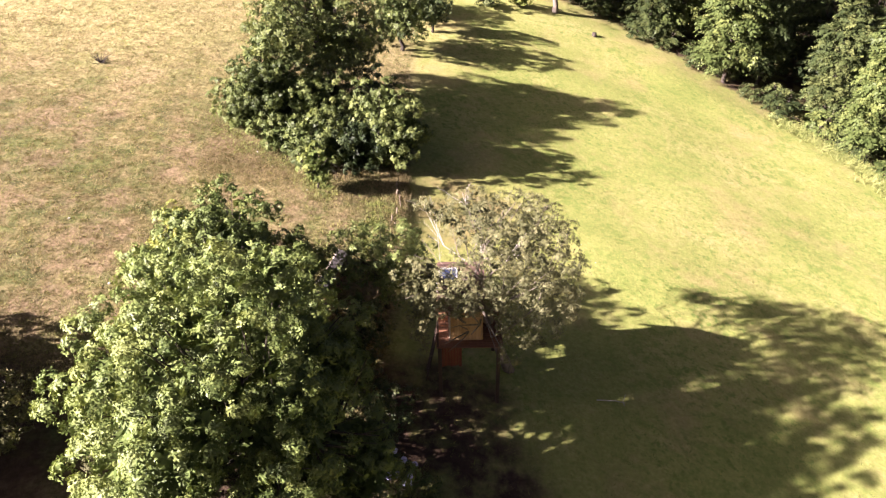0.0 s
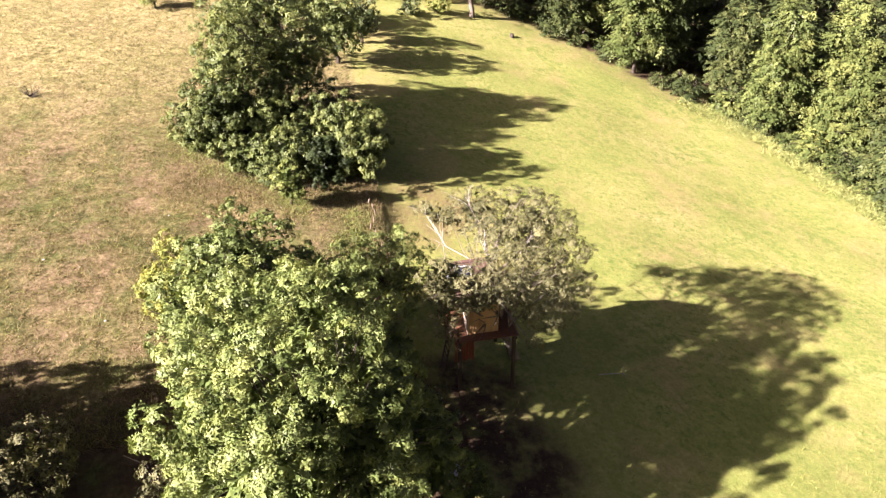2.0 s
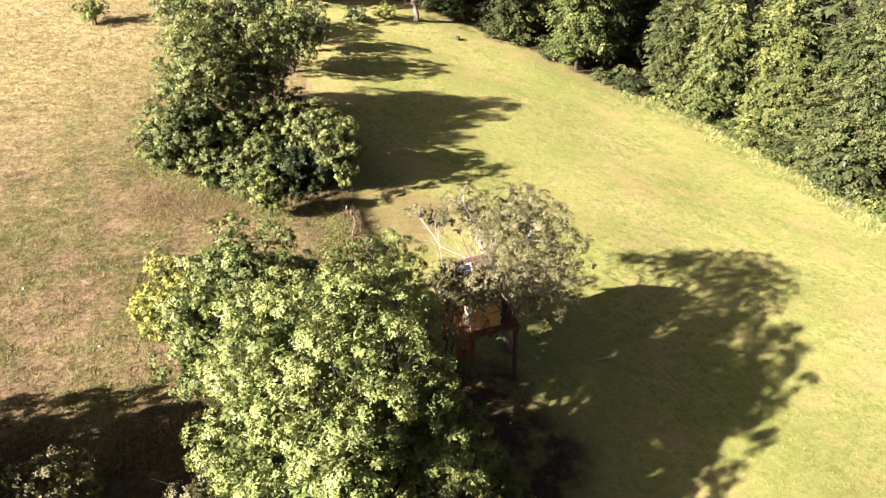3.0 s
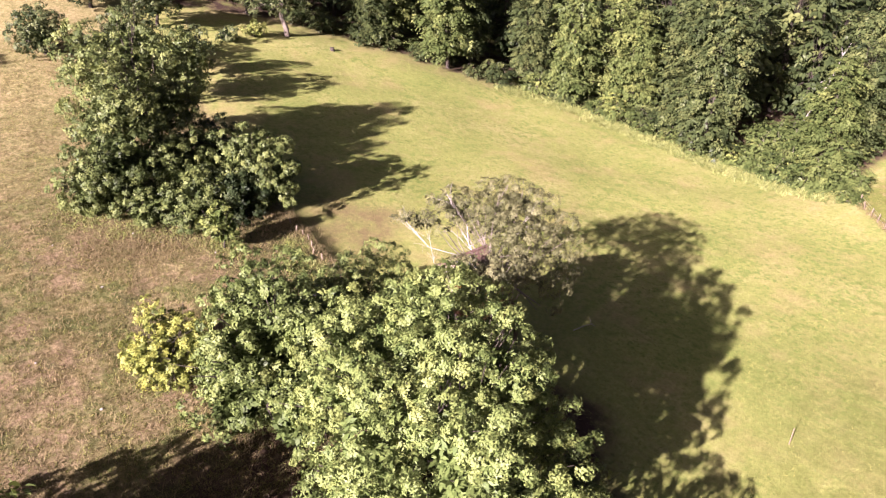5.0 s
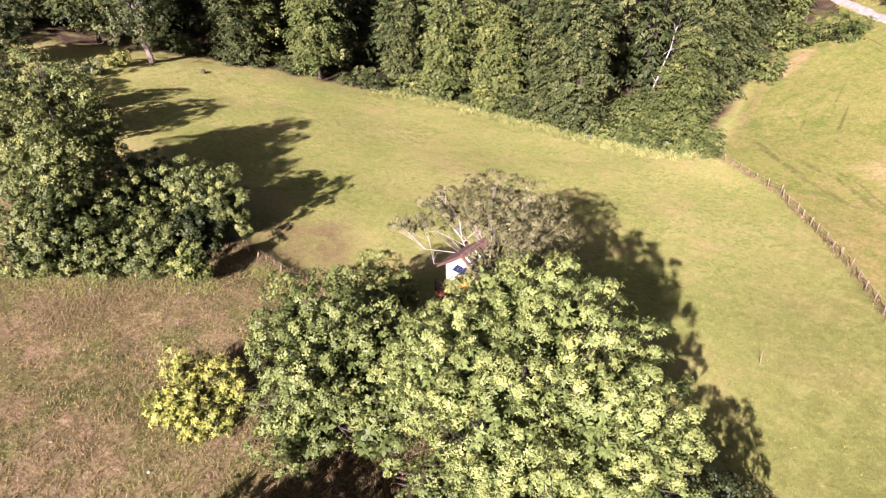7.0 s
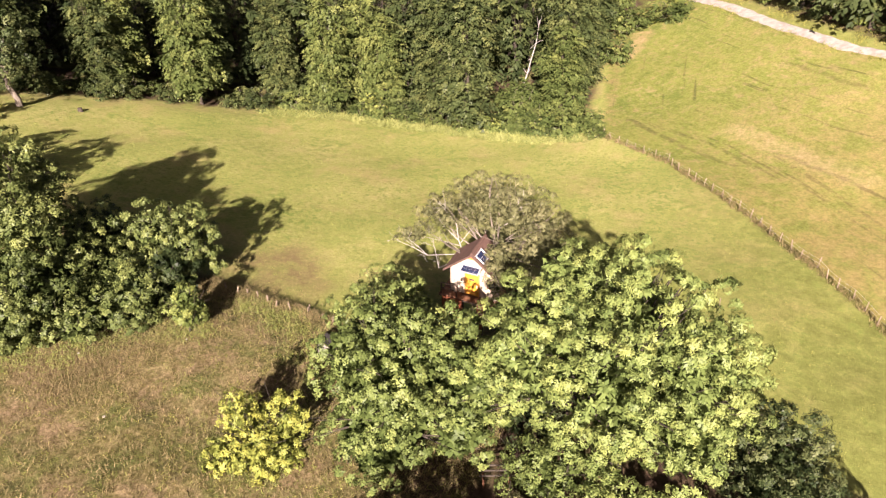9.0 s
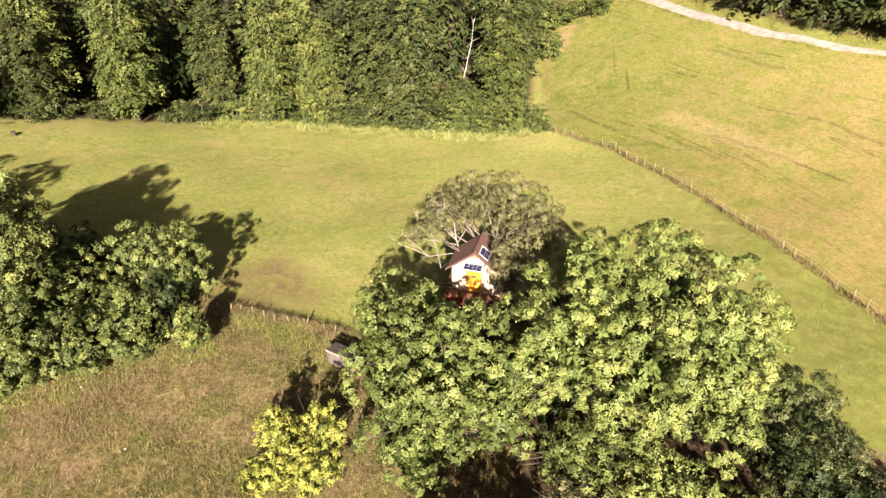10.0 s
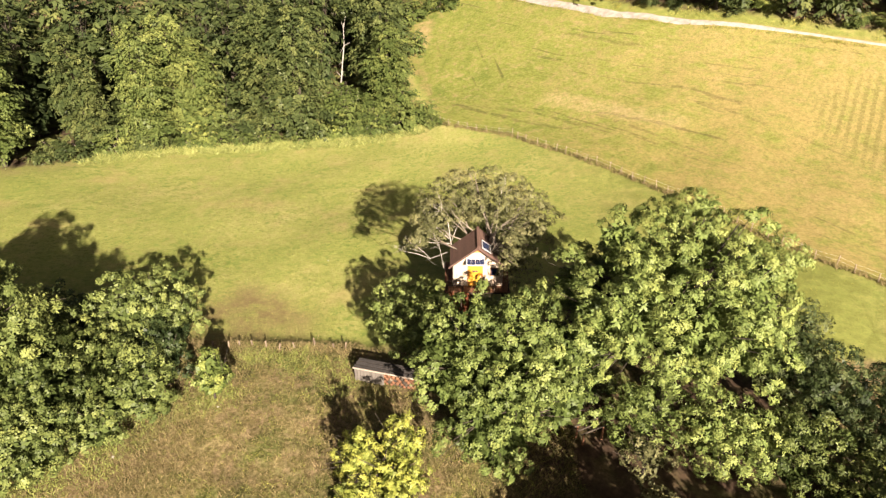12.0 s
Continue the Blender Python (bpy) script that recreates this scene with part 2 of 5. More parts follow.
def foliage(name, lobes, count, radius, sprays, leaves, size, seed, droop=0.3, width=0.5, flat=0.85, keep=None, gap=1.6, inner=2, deep=0.3, boughs=0, reach=1.0, dome=0.0):
    """A crown: bough-end masses, leaf rosettes over the outer face of each mass, and leaf blades that radiate from each rosette."""
    rng = np.random.default_rng(seed)
    mc, mu, mr = tufted(lobes, boughs, reach, max(2, count // boughs), radius, rng) if boughs else masses(lobes, count, radius, rng, gap)
    mass_tone = rng.normal(0, 0.16, len(mc))
    which = np.repeat(np.arange(len(mc)), sprays)
    u = unit(rng.normal(0, 1, (len(which), 3)) + 0.75 * mu[which] + np.array((0, 0, 0.35)))
    c = mc[which] + u * (mr[which] * rng.uniform(0.7, 1.02, len(which)))[:, None] * np.array((1, 1, flat))
    if keep is not None:
        ok = keep(c)
        c, u, which = c[ok], u[ok], which[ok]
    n = len(c)
    hue = 0.5 + mass_tone[which] + 0.06 * rng.normal(0, 1, n)
    grow = np.full(n, size)
    # large leaves deep inside the crown block light; low tone paints its shade
    box_lobes = np.asarray(lobes, float)
    pick = rng.integers(0, len(box_lobes), inner * (boughs * 4 or len(mc)))
    ci = box_lobes[pick, :3] + unit(rng.normal(0, 1, (len(pick), 3))) * ((0.72 if inner < 3 else 0.58) * rng.random(len(pick)) ** 0.5)[:, None] * box_lobes[pick, 3:6]
    if keep is not None:
        ci = ci[keep(ci)]
    c = np.concatenate([c, ci])
    u = np.concatenate([u, unit(rng.normal(0, 0.6, (len(ci), 3)) + np.array((0, 0, 1.0)))])
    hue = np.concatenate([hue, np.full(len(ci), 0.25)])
    grow = np.concatenate([grow, np.full(len(ci), max(size * 1.7, deep))])
    n = len(c)
    a = unit(np.cross(u, rng.normal(0, 1, (n, 3))))
    b = np.cross(u, a)
    idx = np.repeat(np.arange(n), leaves)
    m = len(idx)
    w = (np.tile(np.arange(leaves), n) + rng.uniform(-0.4, 0.4, m)) * (2 * math.pi / leaves)
    lift = rng.uniform(-0.15, 0.75, m)[:, None]
    d = unit(np.cos(w)[:, None] * a[idx] + np.sin(w)[:, None] * b[idx] + lift * u[idx] + rng.normal(0, 0.2, (m, 3)) + np.array((0, 0, -droop)))
    p = c[idx] + rng.normal(0, 0.3 * size, (m, 3))
    if keep is not None:
        fine = keep(p)
        p, d, idx = p[fine], d[fine], idx[fine]
        m = len(idx)
    s = unit(np.cross(d, u[idx] + rng.normal(0, 0.22, (m, 3))))
    h = np.cross(s, d)
    length = grow[idx][:, None] * rng.uniform(0.6, 1.2, m)[:, None]
    half = length * width * 0.5
    verts = np.empty((m, 4, 3))
    verts[:, 0] = p
    verts[:, 1] = p + d * length * 0.5 + s * half + h * half * 0.25
    verts[:, 2] = p + d * length - h * length * 0.16
    verts[:, 3] = p + d * length * 0.5 - s * half + h * half * 0.25
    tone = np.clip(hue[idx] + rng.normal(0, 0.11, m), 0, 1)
    me = mesh_from(name, verts.reshape(-1, 3), np.arange(m * 4).reshape(m, 4), tone)
    # leaf normals lean out of their rosette, so that each tuft shades softly
    out = np.concatenate([mu[which], u[len(which):]])
    soft = unit(0.75 * h + 0.48 * u[idx] + dome * out[idx])
    me.normals_split_custom_set_from_vertices(np.repeat(soft, 4, axis=0).astype(np.float32))
    return me


def fronds(name, lobes, count, radius, per, pairs, length, leaf, seed, width=0.52, gap=1.3, inner=1):
    """A crown of flat drooping sprays in layers: leaves stand in pairs along each twig."""
    rng = np.random.default_rng(seed)
    mc, mu, mr = masses(lobes, count, radius, rng, gap)
    n = len(mc) * per
    which = np.repeat(np.arange(len(mc)), per)
    out = unit(mu[which] * (1, 1, 0.25) + rng.normal(0, 0.55, (n, 3)) * (1, 1, 0.3))
    d = unit(out + np.array((0, 0, -0.12)))
    c = mc[which] + rng.normal(0, 0.5, (n, 3)) * mr[which][:, None] * (1, 1, 0.75) - d * length * 0.35
    hue = 0.5 + rng.normal(0, 0.15, len(mc))[which] + 0.08 * rng.normal(0, 1, n)
    size = length * rng.uniform(0.65, 1.25, n)
    lobe_list = np.asarray(lobes, float)
    k = inner * len(mc)
    pick = rng.integers(0, len(lobe_list), k)
    deep = unit(rng.normal(0, 1, (k, 3)))
    c = np.concatenate([c, lobe_list[pick, :3] + deep * 0.6 * rng.random((k, 1)) ** 0.5 * lobe_list[pick, 3:6]])
    d = np.concatenate([d, unit(deep * (1, 1, 0.2))])
    # inner sprays toned darker, painting the shade inside the crown
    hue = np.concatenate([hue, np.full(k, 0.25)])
    size = np.concatenate([size, np.full(k, length * 1.7)])
    n = len(c)
    s = unit(np.cross(d, np.array((0, 0, 1.0))) + rng.normal(0, 0.22, (n, 3)))
    up = np.cross(s, d)
    idx = np.repeat(np.arange(n), pairs * 2)
    m = len(idx)
    t = np.tile(np.repeat((np.arange(pairs) + 0.6) / pairs, 2), n) + rng.normal(0, 0.04, m)
    sign = np.tile((1.0, -1.0), n * pairs)
    p = c[idx] + d[idx] * (size[idx] * t)[:, None] - np.array((0, 0, 1.0)) * (0.32 * size[idx] * t * t)[:, None]
    way = unit(d[idx] * rng.uniform(0.35, 0.9, m)[:, None] + s[idx] * (sign * rng.uniform(0.5, 1.0, m))[:, None] + rng.normal(0, 0.2, (m, 3)) - np.array((0, 0, 0.3)))
    face = unit(up[idx] + rng.normal(0, 0.3, (m, 3)))
    side = unit(np.cross(way, face))
    h = np.cross(side, way)
    long = (leaf * (size[idx] / length) * (1.15 - 0.55 * t) * rng.uniform(0.8, 1.25, m))[:, None]
    half = long * width * 0.5
    verts = np.empty((m, 4, 3))
    verts[:, 0] = p
    verts[:, 1] = p + way * long * 0.45 + side * half
    verts[:, 2] = p + way * long - h * long * 0.15
    verts[:, 3] = p + way * long * 0.45 - side * half
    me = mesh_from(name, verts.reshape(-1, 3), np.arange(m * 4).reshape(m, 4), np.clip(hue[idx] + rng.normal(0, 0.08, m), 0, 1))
    soft = unit(0.7 * h + 0.45 * up[idx] + 0.25 * d[idx])
    me.normals_split_custom_set_from_vertices(np.repeat(soft, 4, axis=0).astype(np.float32))
    return me


def limbs(name, foot, lobes, radius, seed, per=7, sides=7, fork=0.35):
    """Trunk and boughs that reach into the lobes. All in the tree's own axes, foot at the origin's height."""
    rng = np.random.default_rng(seed)
    lobes = np.asarray(lobes, float)
    top = lobes[:, :3].mean(0)
    foot = np.asarray(foot, float)
    runs = []
    stem = wander(rng, foot, (top[0], top[1], top[2]), 6, radius * 0.5)
    runs.append((stem, [radius * 1.35, radius * 1.05, radius * 0.92, radius * 0.8, radius * 0.62, radius * 0.4]))
    for lobe in lobes:
        for _ in range(per):
            t = rng.uniform(fork, 0.95)
            at = foot + (top - foot) * t
            u = unit(rng.normal(0, 1, 3) + np.array((0, 0, 0.5)))
            end = lobe[:3] + u * lobe[3:6] * rng.uniform(0.6, 0.92)
            mid = (at + end) / 2 + rng.normal(0, 0.3, 3)
            r = radius * rng.uniform(0.22, 0.42)
            runs.append(([at, mid, end], [r, r * 0.6, r * 0.15]))
            for _ in range(2):
                tip = end + rng.normal(0, 0.5, 3)
                runs.append(([mid, (mid + tip) / 2 + rng.normal(0, 0.15, 3), tip], [r * 0.4, r * 0.25, 0.01]))
    return mesh_from(name, *tubes(runs, sides))


def tree(name, x, y, lobes, count, mass, sprays, leaves, size, material, bark, radius, seed, label, category="tree", group="", leaf_label="", trunk_per=6, **more):
    """A tree at (x, y); lobes in world axes."""
    z = gz(x, y)
    root = thing(name, (x, y, z), label, category, group)
    own = [(a - x, b - y, c - z, d, e, f) for a, b, c, d, e, f in lobes]
    keep = more.pop("keep", None)
    own_keep = (lambda p: keep(p + np.array((x, y, z)))) if keep else None
    mesh_part("trunk", limbs("trunk", (0, 0, -0.25), own, radius, seed, trunk_per), bark, root, smooth_faces=True)
    mesh_part("crown", foliage("crown", own, count, mass, sprays, leaves, size, seed + 1, keep=own_keep, **more), material, root, leaf_label)
    return root


# ---- ground ----
def spaced(lo, hi, step, reach, growth=1.25):
    near = list(np.arange(lo, hi + step, step))
    d, a, b = step, near[0], near[-1]
    left, right = [], []
    while b - hi < reach:
        d *= growth
        a, b = a - d, b + d
        left.append(a)
        right.append(b)
    return np.array(left[::-1] + near + right)


FENCE = [(48.2, 30.2), (41.5, 21.5), (31.8, 13.9), (23.9, 8.5), (17.4, 4.3), (9.6, -0.3), (2.0, -8.0)]
WOOD_EDGE = [(-2, 92), (12, 88), (20, 84.5), (26, 80), (30, 75.5), (36.6, 70.6), (41.4, 63.6), (43.6, 57), (44.9, 50), (45.8, 43), (47.4, 33.4), (55.5, 33.2), (66, 35), (79, 36.6), (88, 38), (97, 36)]
ROAD = [(112, 37), (101, 29), (91.5, 21.3), (80.0, 12.8), (71.0, 5.0), (63.5, -3.5), (57, -13), (49.3, -24), (42, -38), (30, -65)]


def beside(x, y, line):
    """Signed distance from a run of points: positive to its left."""
    best, side = np.full(np.shape(x), 1e9), np.zeros(np.shape(x))
    for (ax, ay), (bx, by) in zip(line, line[1:]):
        dx, dy = bx - ax, by - ay
        t = np.clip(((x - ax) * dx + (y - ay) * dy) / (dx * dx + dy * dy), 0, 1)
        d = np.hypot(x - ax - t * dx, y - ay - t * dy)
        s = np.sign(dx * (y - ay) - dy * (x - ax))
        side = np.where(d < best, s, side)
        best = np.minimum(best, d)
    return best * side


def build_ground():
    xs, ys = spaced(-50, 110, 0.8, 900), spaced(-30, 110, 0.8, 900)
    X, Y = np.meshgrid(xs, ys)
    Z = height(X, Y)
    nx, ny = len(xs), len(ys)
    i = (np.arange(ny - 1)[:, None] * nx + np.arange(nx - 1)).ravel()
    me = mesh_from("ground", np.stack([X, Y, Z], -1).reshape(-1, 3), np.stack([i, i + 1, i + nx + 1, i + nx], -1))
    me.polygons.foreach_set("use_smooth", [True] * len(me.polygons))
    wob = 0.8 * np.sin(Y * 0.5) + 0.6 * np.sin(Y * 1.1 + 2)
    meadow = 1 - smooth(BANK_X - 0.6, BANK_X + 0.6, X + 0.25 * wob + 0.0 * Y)
    meadow = meadow * (1 - smooth(60, 95, Y) * smooth(-8, 2, X))
    field = smooth(-0.6, 0.6, beside(X, Y, [(90, 40), (60, 32.5)] + FENCE))
    # bare soil under the trees, darkened to paint their shade as well
    mould_and_shade = 1 - smooth(-1.2, 0.4, -beside(X, Y, WOOD_EDGE))
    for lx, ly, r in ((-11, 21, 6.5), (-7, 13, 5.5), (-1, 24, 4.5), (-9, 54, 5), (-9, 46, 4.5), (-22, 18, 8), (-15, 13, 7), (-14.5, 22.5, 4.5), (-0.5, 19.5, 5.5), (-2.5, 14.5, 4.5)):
        mould_and_shade = np.maximum(mould_and_shade, 1 - smooth(r * 0.6, r, np.hypot(X - lx, Y - ly) + wob * 0.4))
    stubble = smooth(0, 5, -np.hypot((X - 32) * 0.75, Y + 19.5) + 10.5)
    rim = np.minimum(np.abs(beside(X, Y, FENCE)), np.minimum(np.abs(beside(X, Y, WOOD_EDGE[10:])), np.abs(beside(X, Y, ROAD))))
    # far meadow: straw colour, made paler to paint in the bright haze
    straw = smooth(44, 66, Y)
    beyond = smooth(0.3, 0.9, beside(X, Y, ROAD))
    field = field * (1 - beyond)
    lush = np.maximum(1 - smooth(2, 20, Y - 0.2 * X), beyond)
    headland = np.abs(beside(X, Y, WOOD_EDGE[10:]))
    worn = (1 - smooth(2.5, 5.5, np.hypot((X - 0.3) * 0.9, Y - 42.0) + wob * 0.5)) * smooth(BANK_X, BANK_X + 0.8, X)
    trod = worn
    worn = np.maximum(0 * X, 0.8 * (1 - smooth(0.6, 4.5, -beside(X, Y, WOOD_EDGE[:7]) + wob * 0.5)) * (1 - field))
    tan = np.clip(smooth(34, 0, X * 0.62 + Y * 0.8 - 14), 0, 1) * field
    mould_and_shade = np.maximum(mould_and_shade, smooth(2.0, 3.4, beside(X, Y, ROAD)))
    for name, value in (("worn", worn), ("trod", trod), ("tan", tan), ("stubble", stubble), ("rim", rim), ("lush", lush), ("headland", headland), ("straw", straw), ("meadow", meadow), ("field", field), ("shaded_mould", mould_and_shade)):
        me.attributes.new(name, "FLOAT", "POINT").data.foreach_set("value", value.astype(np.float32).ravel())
    n = Nodes("grassland", rough=0.9, spec=0.15)
    patch, mottle, fine, blades = n.noise(0.07, 4.0, 0.6), n.noise(0.45, 5.0, 0.65), n.noise(3.2, 5.0, 0.7), n.noise(14.0, 4.0, 0.75)
    rows = n.noise(1.0, 3.0, 0.55, (5.0, 0.4, 1.0), 39)
    # tractor lines that follow the field's outline
    lines = n.add("ShaderNodeCombineXYZ")
    flat = n.add("ShaderNodeSeparateXYZ")
    n.link(n.place(), flat.inputs[0])
    n.link(n.math("MULTIPLY", n.attr("rim"), 1.3), lines.inputs[0])
    n.link(n.math("MULTIPLY", flat.outputs[0], 0.035), lines.inputs[1])
    n.link(n.math("MULTIPLY", flat.outputs[1], 0.035), lines.inputs[2])
    ruts = n.ramp(n.noise(1.0, 2.0, 0.5, coords=lines.outputs[0]), [(0.60, 0.0), (0.66, 1.0)])
    ruts = n.math("MULTIPLY", ruts, n.ramp(n.noise(0.25, 5.0, 0.75), [(0.42, 0.0), (0.56, 1.0)]))
    bare = n.math("MULTIPLY", n.ramp(n.math("MULTIPLY", n.attr("headland"), 0.25), [(0.3, 1.0), (0.9, 0.0)]), n.ramp(mottle, [(0.42, 0.0), (0.58, 0.8)]))
    lawn = n.ramp(n.math("ADD", n.math("MULTIPLY", patch, 0.4), n.math("ADD", n.math("MULTIPLY", mottle, 0.3), n.math("MULTIPLY", fine, 0.3))), [(0.36, (0.178, 0.215, 0.052)), (0.49, (0.250, 0.262, 0.076)), (0.64, (0.345, 0.305, 0.125))])
    dry = n.ramp(n.math("ADD", n.math("MULTIPLY", patch, 0.2), n.math("ADD", n.math("MULTIPLY", mottle, 0.5), n.math("MULTIPLY", fine, 0.3))), [(0.37, (0.054, 0.060, 0.021)), (0.45, (0.100, 0.094, 0.037)), (0.54, (0.205, 0.166, 0.076)), (0.67, (0.35, 0.275, 0.160))])
    tan_side = n.math("MULTIPLY", n.math("SUBTRACT", n.math("MULTIPLY", flat.outputs[1], -1.0), -9.0), 0.0026)
    mown = n.math("ADD", n.math("ADD", n.math("MULTIPLY", rows, 0.15), n.math("MULTIPLY", fine, 0.2)), n.math("ADD", n.math("MULTIPLY", patch, 0.25), n.math("MULTIPLY", mottle, 0.4)))
    mown = n.ramp(n.math("ADD", mown, tan_side), [(0.38, (0.122, 0.150, 0.031)), (0.47, (0.180, 0.194, 0.046)), (0.60, (0.246, 0.208, 0.079))])
    scar = n.math("MULTIPLY", n.ramp(n.noise(0.9, 5.0, 0.75), [(0.52, 0.0), (0.62, 1.0)]), n.ramp(n.noise(0.06, 3.0), [(0.42, 0.08), (0.58, 0.55)]))
    mown = n.mix(scar, mown, (0.285, 0.215, 0.115))
    mown = n.mix(bare, mown, (0.24, 0.175, 0.085))
    mown = n.mix(n.math("MULTIPLY", ruts, 0.7), mown, (0.075, 0.075, 0.024))
    # wheel ruts beside the fence, worn bands, and the straight rows at the field's near end
    ragged = n.ramp(n.noise(0.7, 4.0, 0.7), [(0.36, 0.15), (0.54, 1.0)])
    mown = n.mix(n.math("MULTIPLY", n.attr("tan"), n.ramp(mottle, [(0.36, 0.1), (0.60, 0.7)])), mown, (0.285, 0.218, 0.086))
    for a, b, half, strength, tint in (((45.6, 11.6), (33.5, -1.6), 0.22, 0.6, (0.075, 0.060, 0.026)), ((54.5, 28.6), (46.6, 21.2), 0.3, 0.7, (0.085, 0.085, 0.026)),
                                       ((46.6, 21.2), (41.0, 14.0), 0.25, 0.5, (0.085, 0.085, 0.026)), ((69.5, 12.0), (59.0, 2.0), 0.3, 0.45, (0.085, 0.080, 0.026)),
                                       ((48.5, 1.2), (41.0, -5.4), 0.25, 0.5, (0.085, 0.070, 0.028)),
                                       ((52.0, 17.0), (38.0, 1.5), 1.3, 0.5, (0.36, 0.275, 0.150)), ((76.0, 33.6), (88.5, 33.2), 1.1, 0.7, (0.36, 0.250, 0.140))):
        mown = n.mix(n.math("MULTIPLY", n.streak(flat, a, b, half), n.math("MULTIPLY", ragged, strength)), mown, tint)
    across = n.math("ADD", n.math("MULTIPLY", flat.outputs[0], 0.476), n.math("MULTIPLY", flat.outputs[1], 0.879))
    wobble = n.math("MULTIPLY", n.noise(0.35, 3.0), 2.2)
    row = n.math("SINE", n.math("ADD", n.math("MULTIPLY", across, 6.6), wobble), 0.0)
    row = n.ramp(n.math("ADD", n.math("MULTIPLY", row, 0.28), fine), [(0.40, 0.0), (0.66, 1.0)])
    mown = n.mix(n.math("MULTIPLY", n.attr("stubble"), n.math("MULTIPLY", row, 0.5)), mown, (0.130, 0.118, 0.036))
    # near-black brown: soil colour with the shade of the trees put in
    shaded_mould = n.ramp(fine, [(0.3, (0.024, 0.015, 0.009)), (0.7, (0.058, 0.036, 0.022))])
    weeds = n.math("MULTIPLY", n.ramp(n.noise(1.3, 5.0, 0.72), [(0.47, 0.0), (0.58, 1.0)]), n.ramp(n.noise(0.11, 3.0), [(0.40, 0.15), (0.6, 0.75)]))
    lawn = n.mix(weeds, lawn, (0.145, 0.195, 0.040))
    speck = n.ramp(n.noise(2.6, 3.0, 0.65), [(0.56, 0.0), (0.64, 0.75)])
    lawn = n.mix(n.math("MULTIPLY", speck, n.ramp(n.noise(0.09, 3.0), [(0.42, 0.15), (0.58, 1.0)])), lawn, (0.115, 0.165, 0.032))
    parched = n.ramp(n.noise(0.16, 5.0, 0.68), [(0.52, 0.0), (0.66, 0.6)])
    lawn = n.mix(parched, lawn, (0.335, 0.262, 0.118))
    lawn = n.mix(n.math("MULTIPLY", n.attr("worn"), n.ramp(mottle, [(0.36, 0.1), (0.60, 0.8)])), lawn, (0.225, 0.176, 0.082))
    lawn = n.mix(n.math("MULTIPLY", n.attr("trod"), n.ramp(mottle, [(0.34, 0.35), (0.58, 0.95)])), lawn, (0.150, 0.112, 0.052))
    lawn = n.mix(n.math("MULTIPLY", n.attr("lush"), n.ramp(n.noise(0.8, 5.0, 0.7), [(0.38, 0.35), (0.6, 0.95)])), lawn, (0.135, 0.148, 0.036))
    hummock = n.ramp(n.noise(0.85, 4.0, 0.7), [(0.50, 0.0), (0.62, 1.0)])
    dry = n.mix(n.math("MULTIPLY", hummock, 0.4), dry, (0.066, 0.068, 0.022))
    dry = n.mix(n.ramp(n.noise(0.33, 5.0, 0.68), [(0.46, 0.0), (0.60, 0.7)]), dry, (0.112, 0.132, 0.038))
    dry = n.mix(n.ramp(n.noise(0.21, 5.0, 0.7), [(0.47, 0.0), (0.60, 0.7)]), dry, (0.250, 0.168, 0.112))
    dry = n.mix(n.math("MULTIPLY", n.attr("straw"), 0.65), dry, (0.37, 0.310, 0.150))
    col = n.mix(n.attr("meadow"), lawn, dry)
    col = n.mix(n.attr("field"), col, mown)
    grain = n.ramp(n.noise(5.0, 3.0, 0.7), [(0.43, 0.0), (0.58, 1.0)])
    col = n.mix(n.math("MULTIPLY", grain, n.math("ADD", 0.24, n.math("ADD", n.math("MULTIPLY", n.attr("field"), 0.15), n.math("MULTIPLY", n.attr("meadow"), 0.55)))), col, n.mix(1.0, col, (0.48, 0.48, 0.36), "MULTIPLY"))
    clump = n.ramp(n.noise(2.1, 4.0, 0.75), [(0.40, 0.0), (0.62, 1.0)])
    col = n.mix(n.math("MULTIPLY", clump, n.math("ADD", 0.22, n.math("ADD", n.math("MULTIPLY", n.attr("field"), 0.28), n.math("MULTIPLY", n.attr("meadow"), 0.55)))), col, n.mix(1.0, col, (0.46, 0.50, 0.32), "MULTIPLY"))
    col = n.mix(n.math("MULTIPLY", blades, 0.45), col, n.mix(1.0, col, (0.45, 0.5, 0.35), "MULTIPLY"))
    col = n.mix(n.math("MULTIPLY", n.attr("shaded_mould"), n.ramp(mottle, [(0.35, 0.3), (0.55, 1.0)])), col, shaded_mould)
    n.colour(col)
    n.bump(n.math("ADD", n.math("MULTIPLY", fine, 0.7), n.math("MULTIPLY", blades, 0.5)), 0.6, 0.09)
    me.materials.append(n.mat)
    tagged(new("ground", me), "uneven summer grassland of lawn, dry meadow and mown field", "ground", kind="structure")


build_ground()


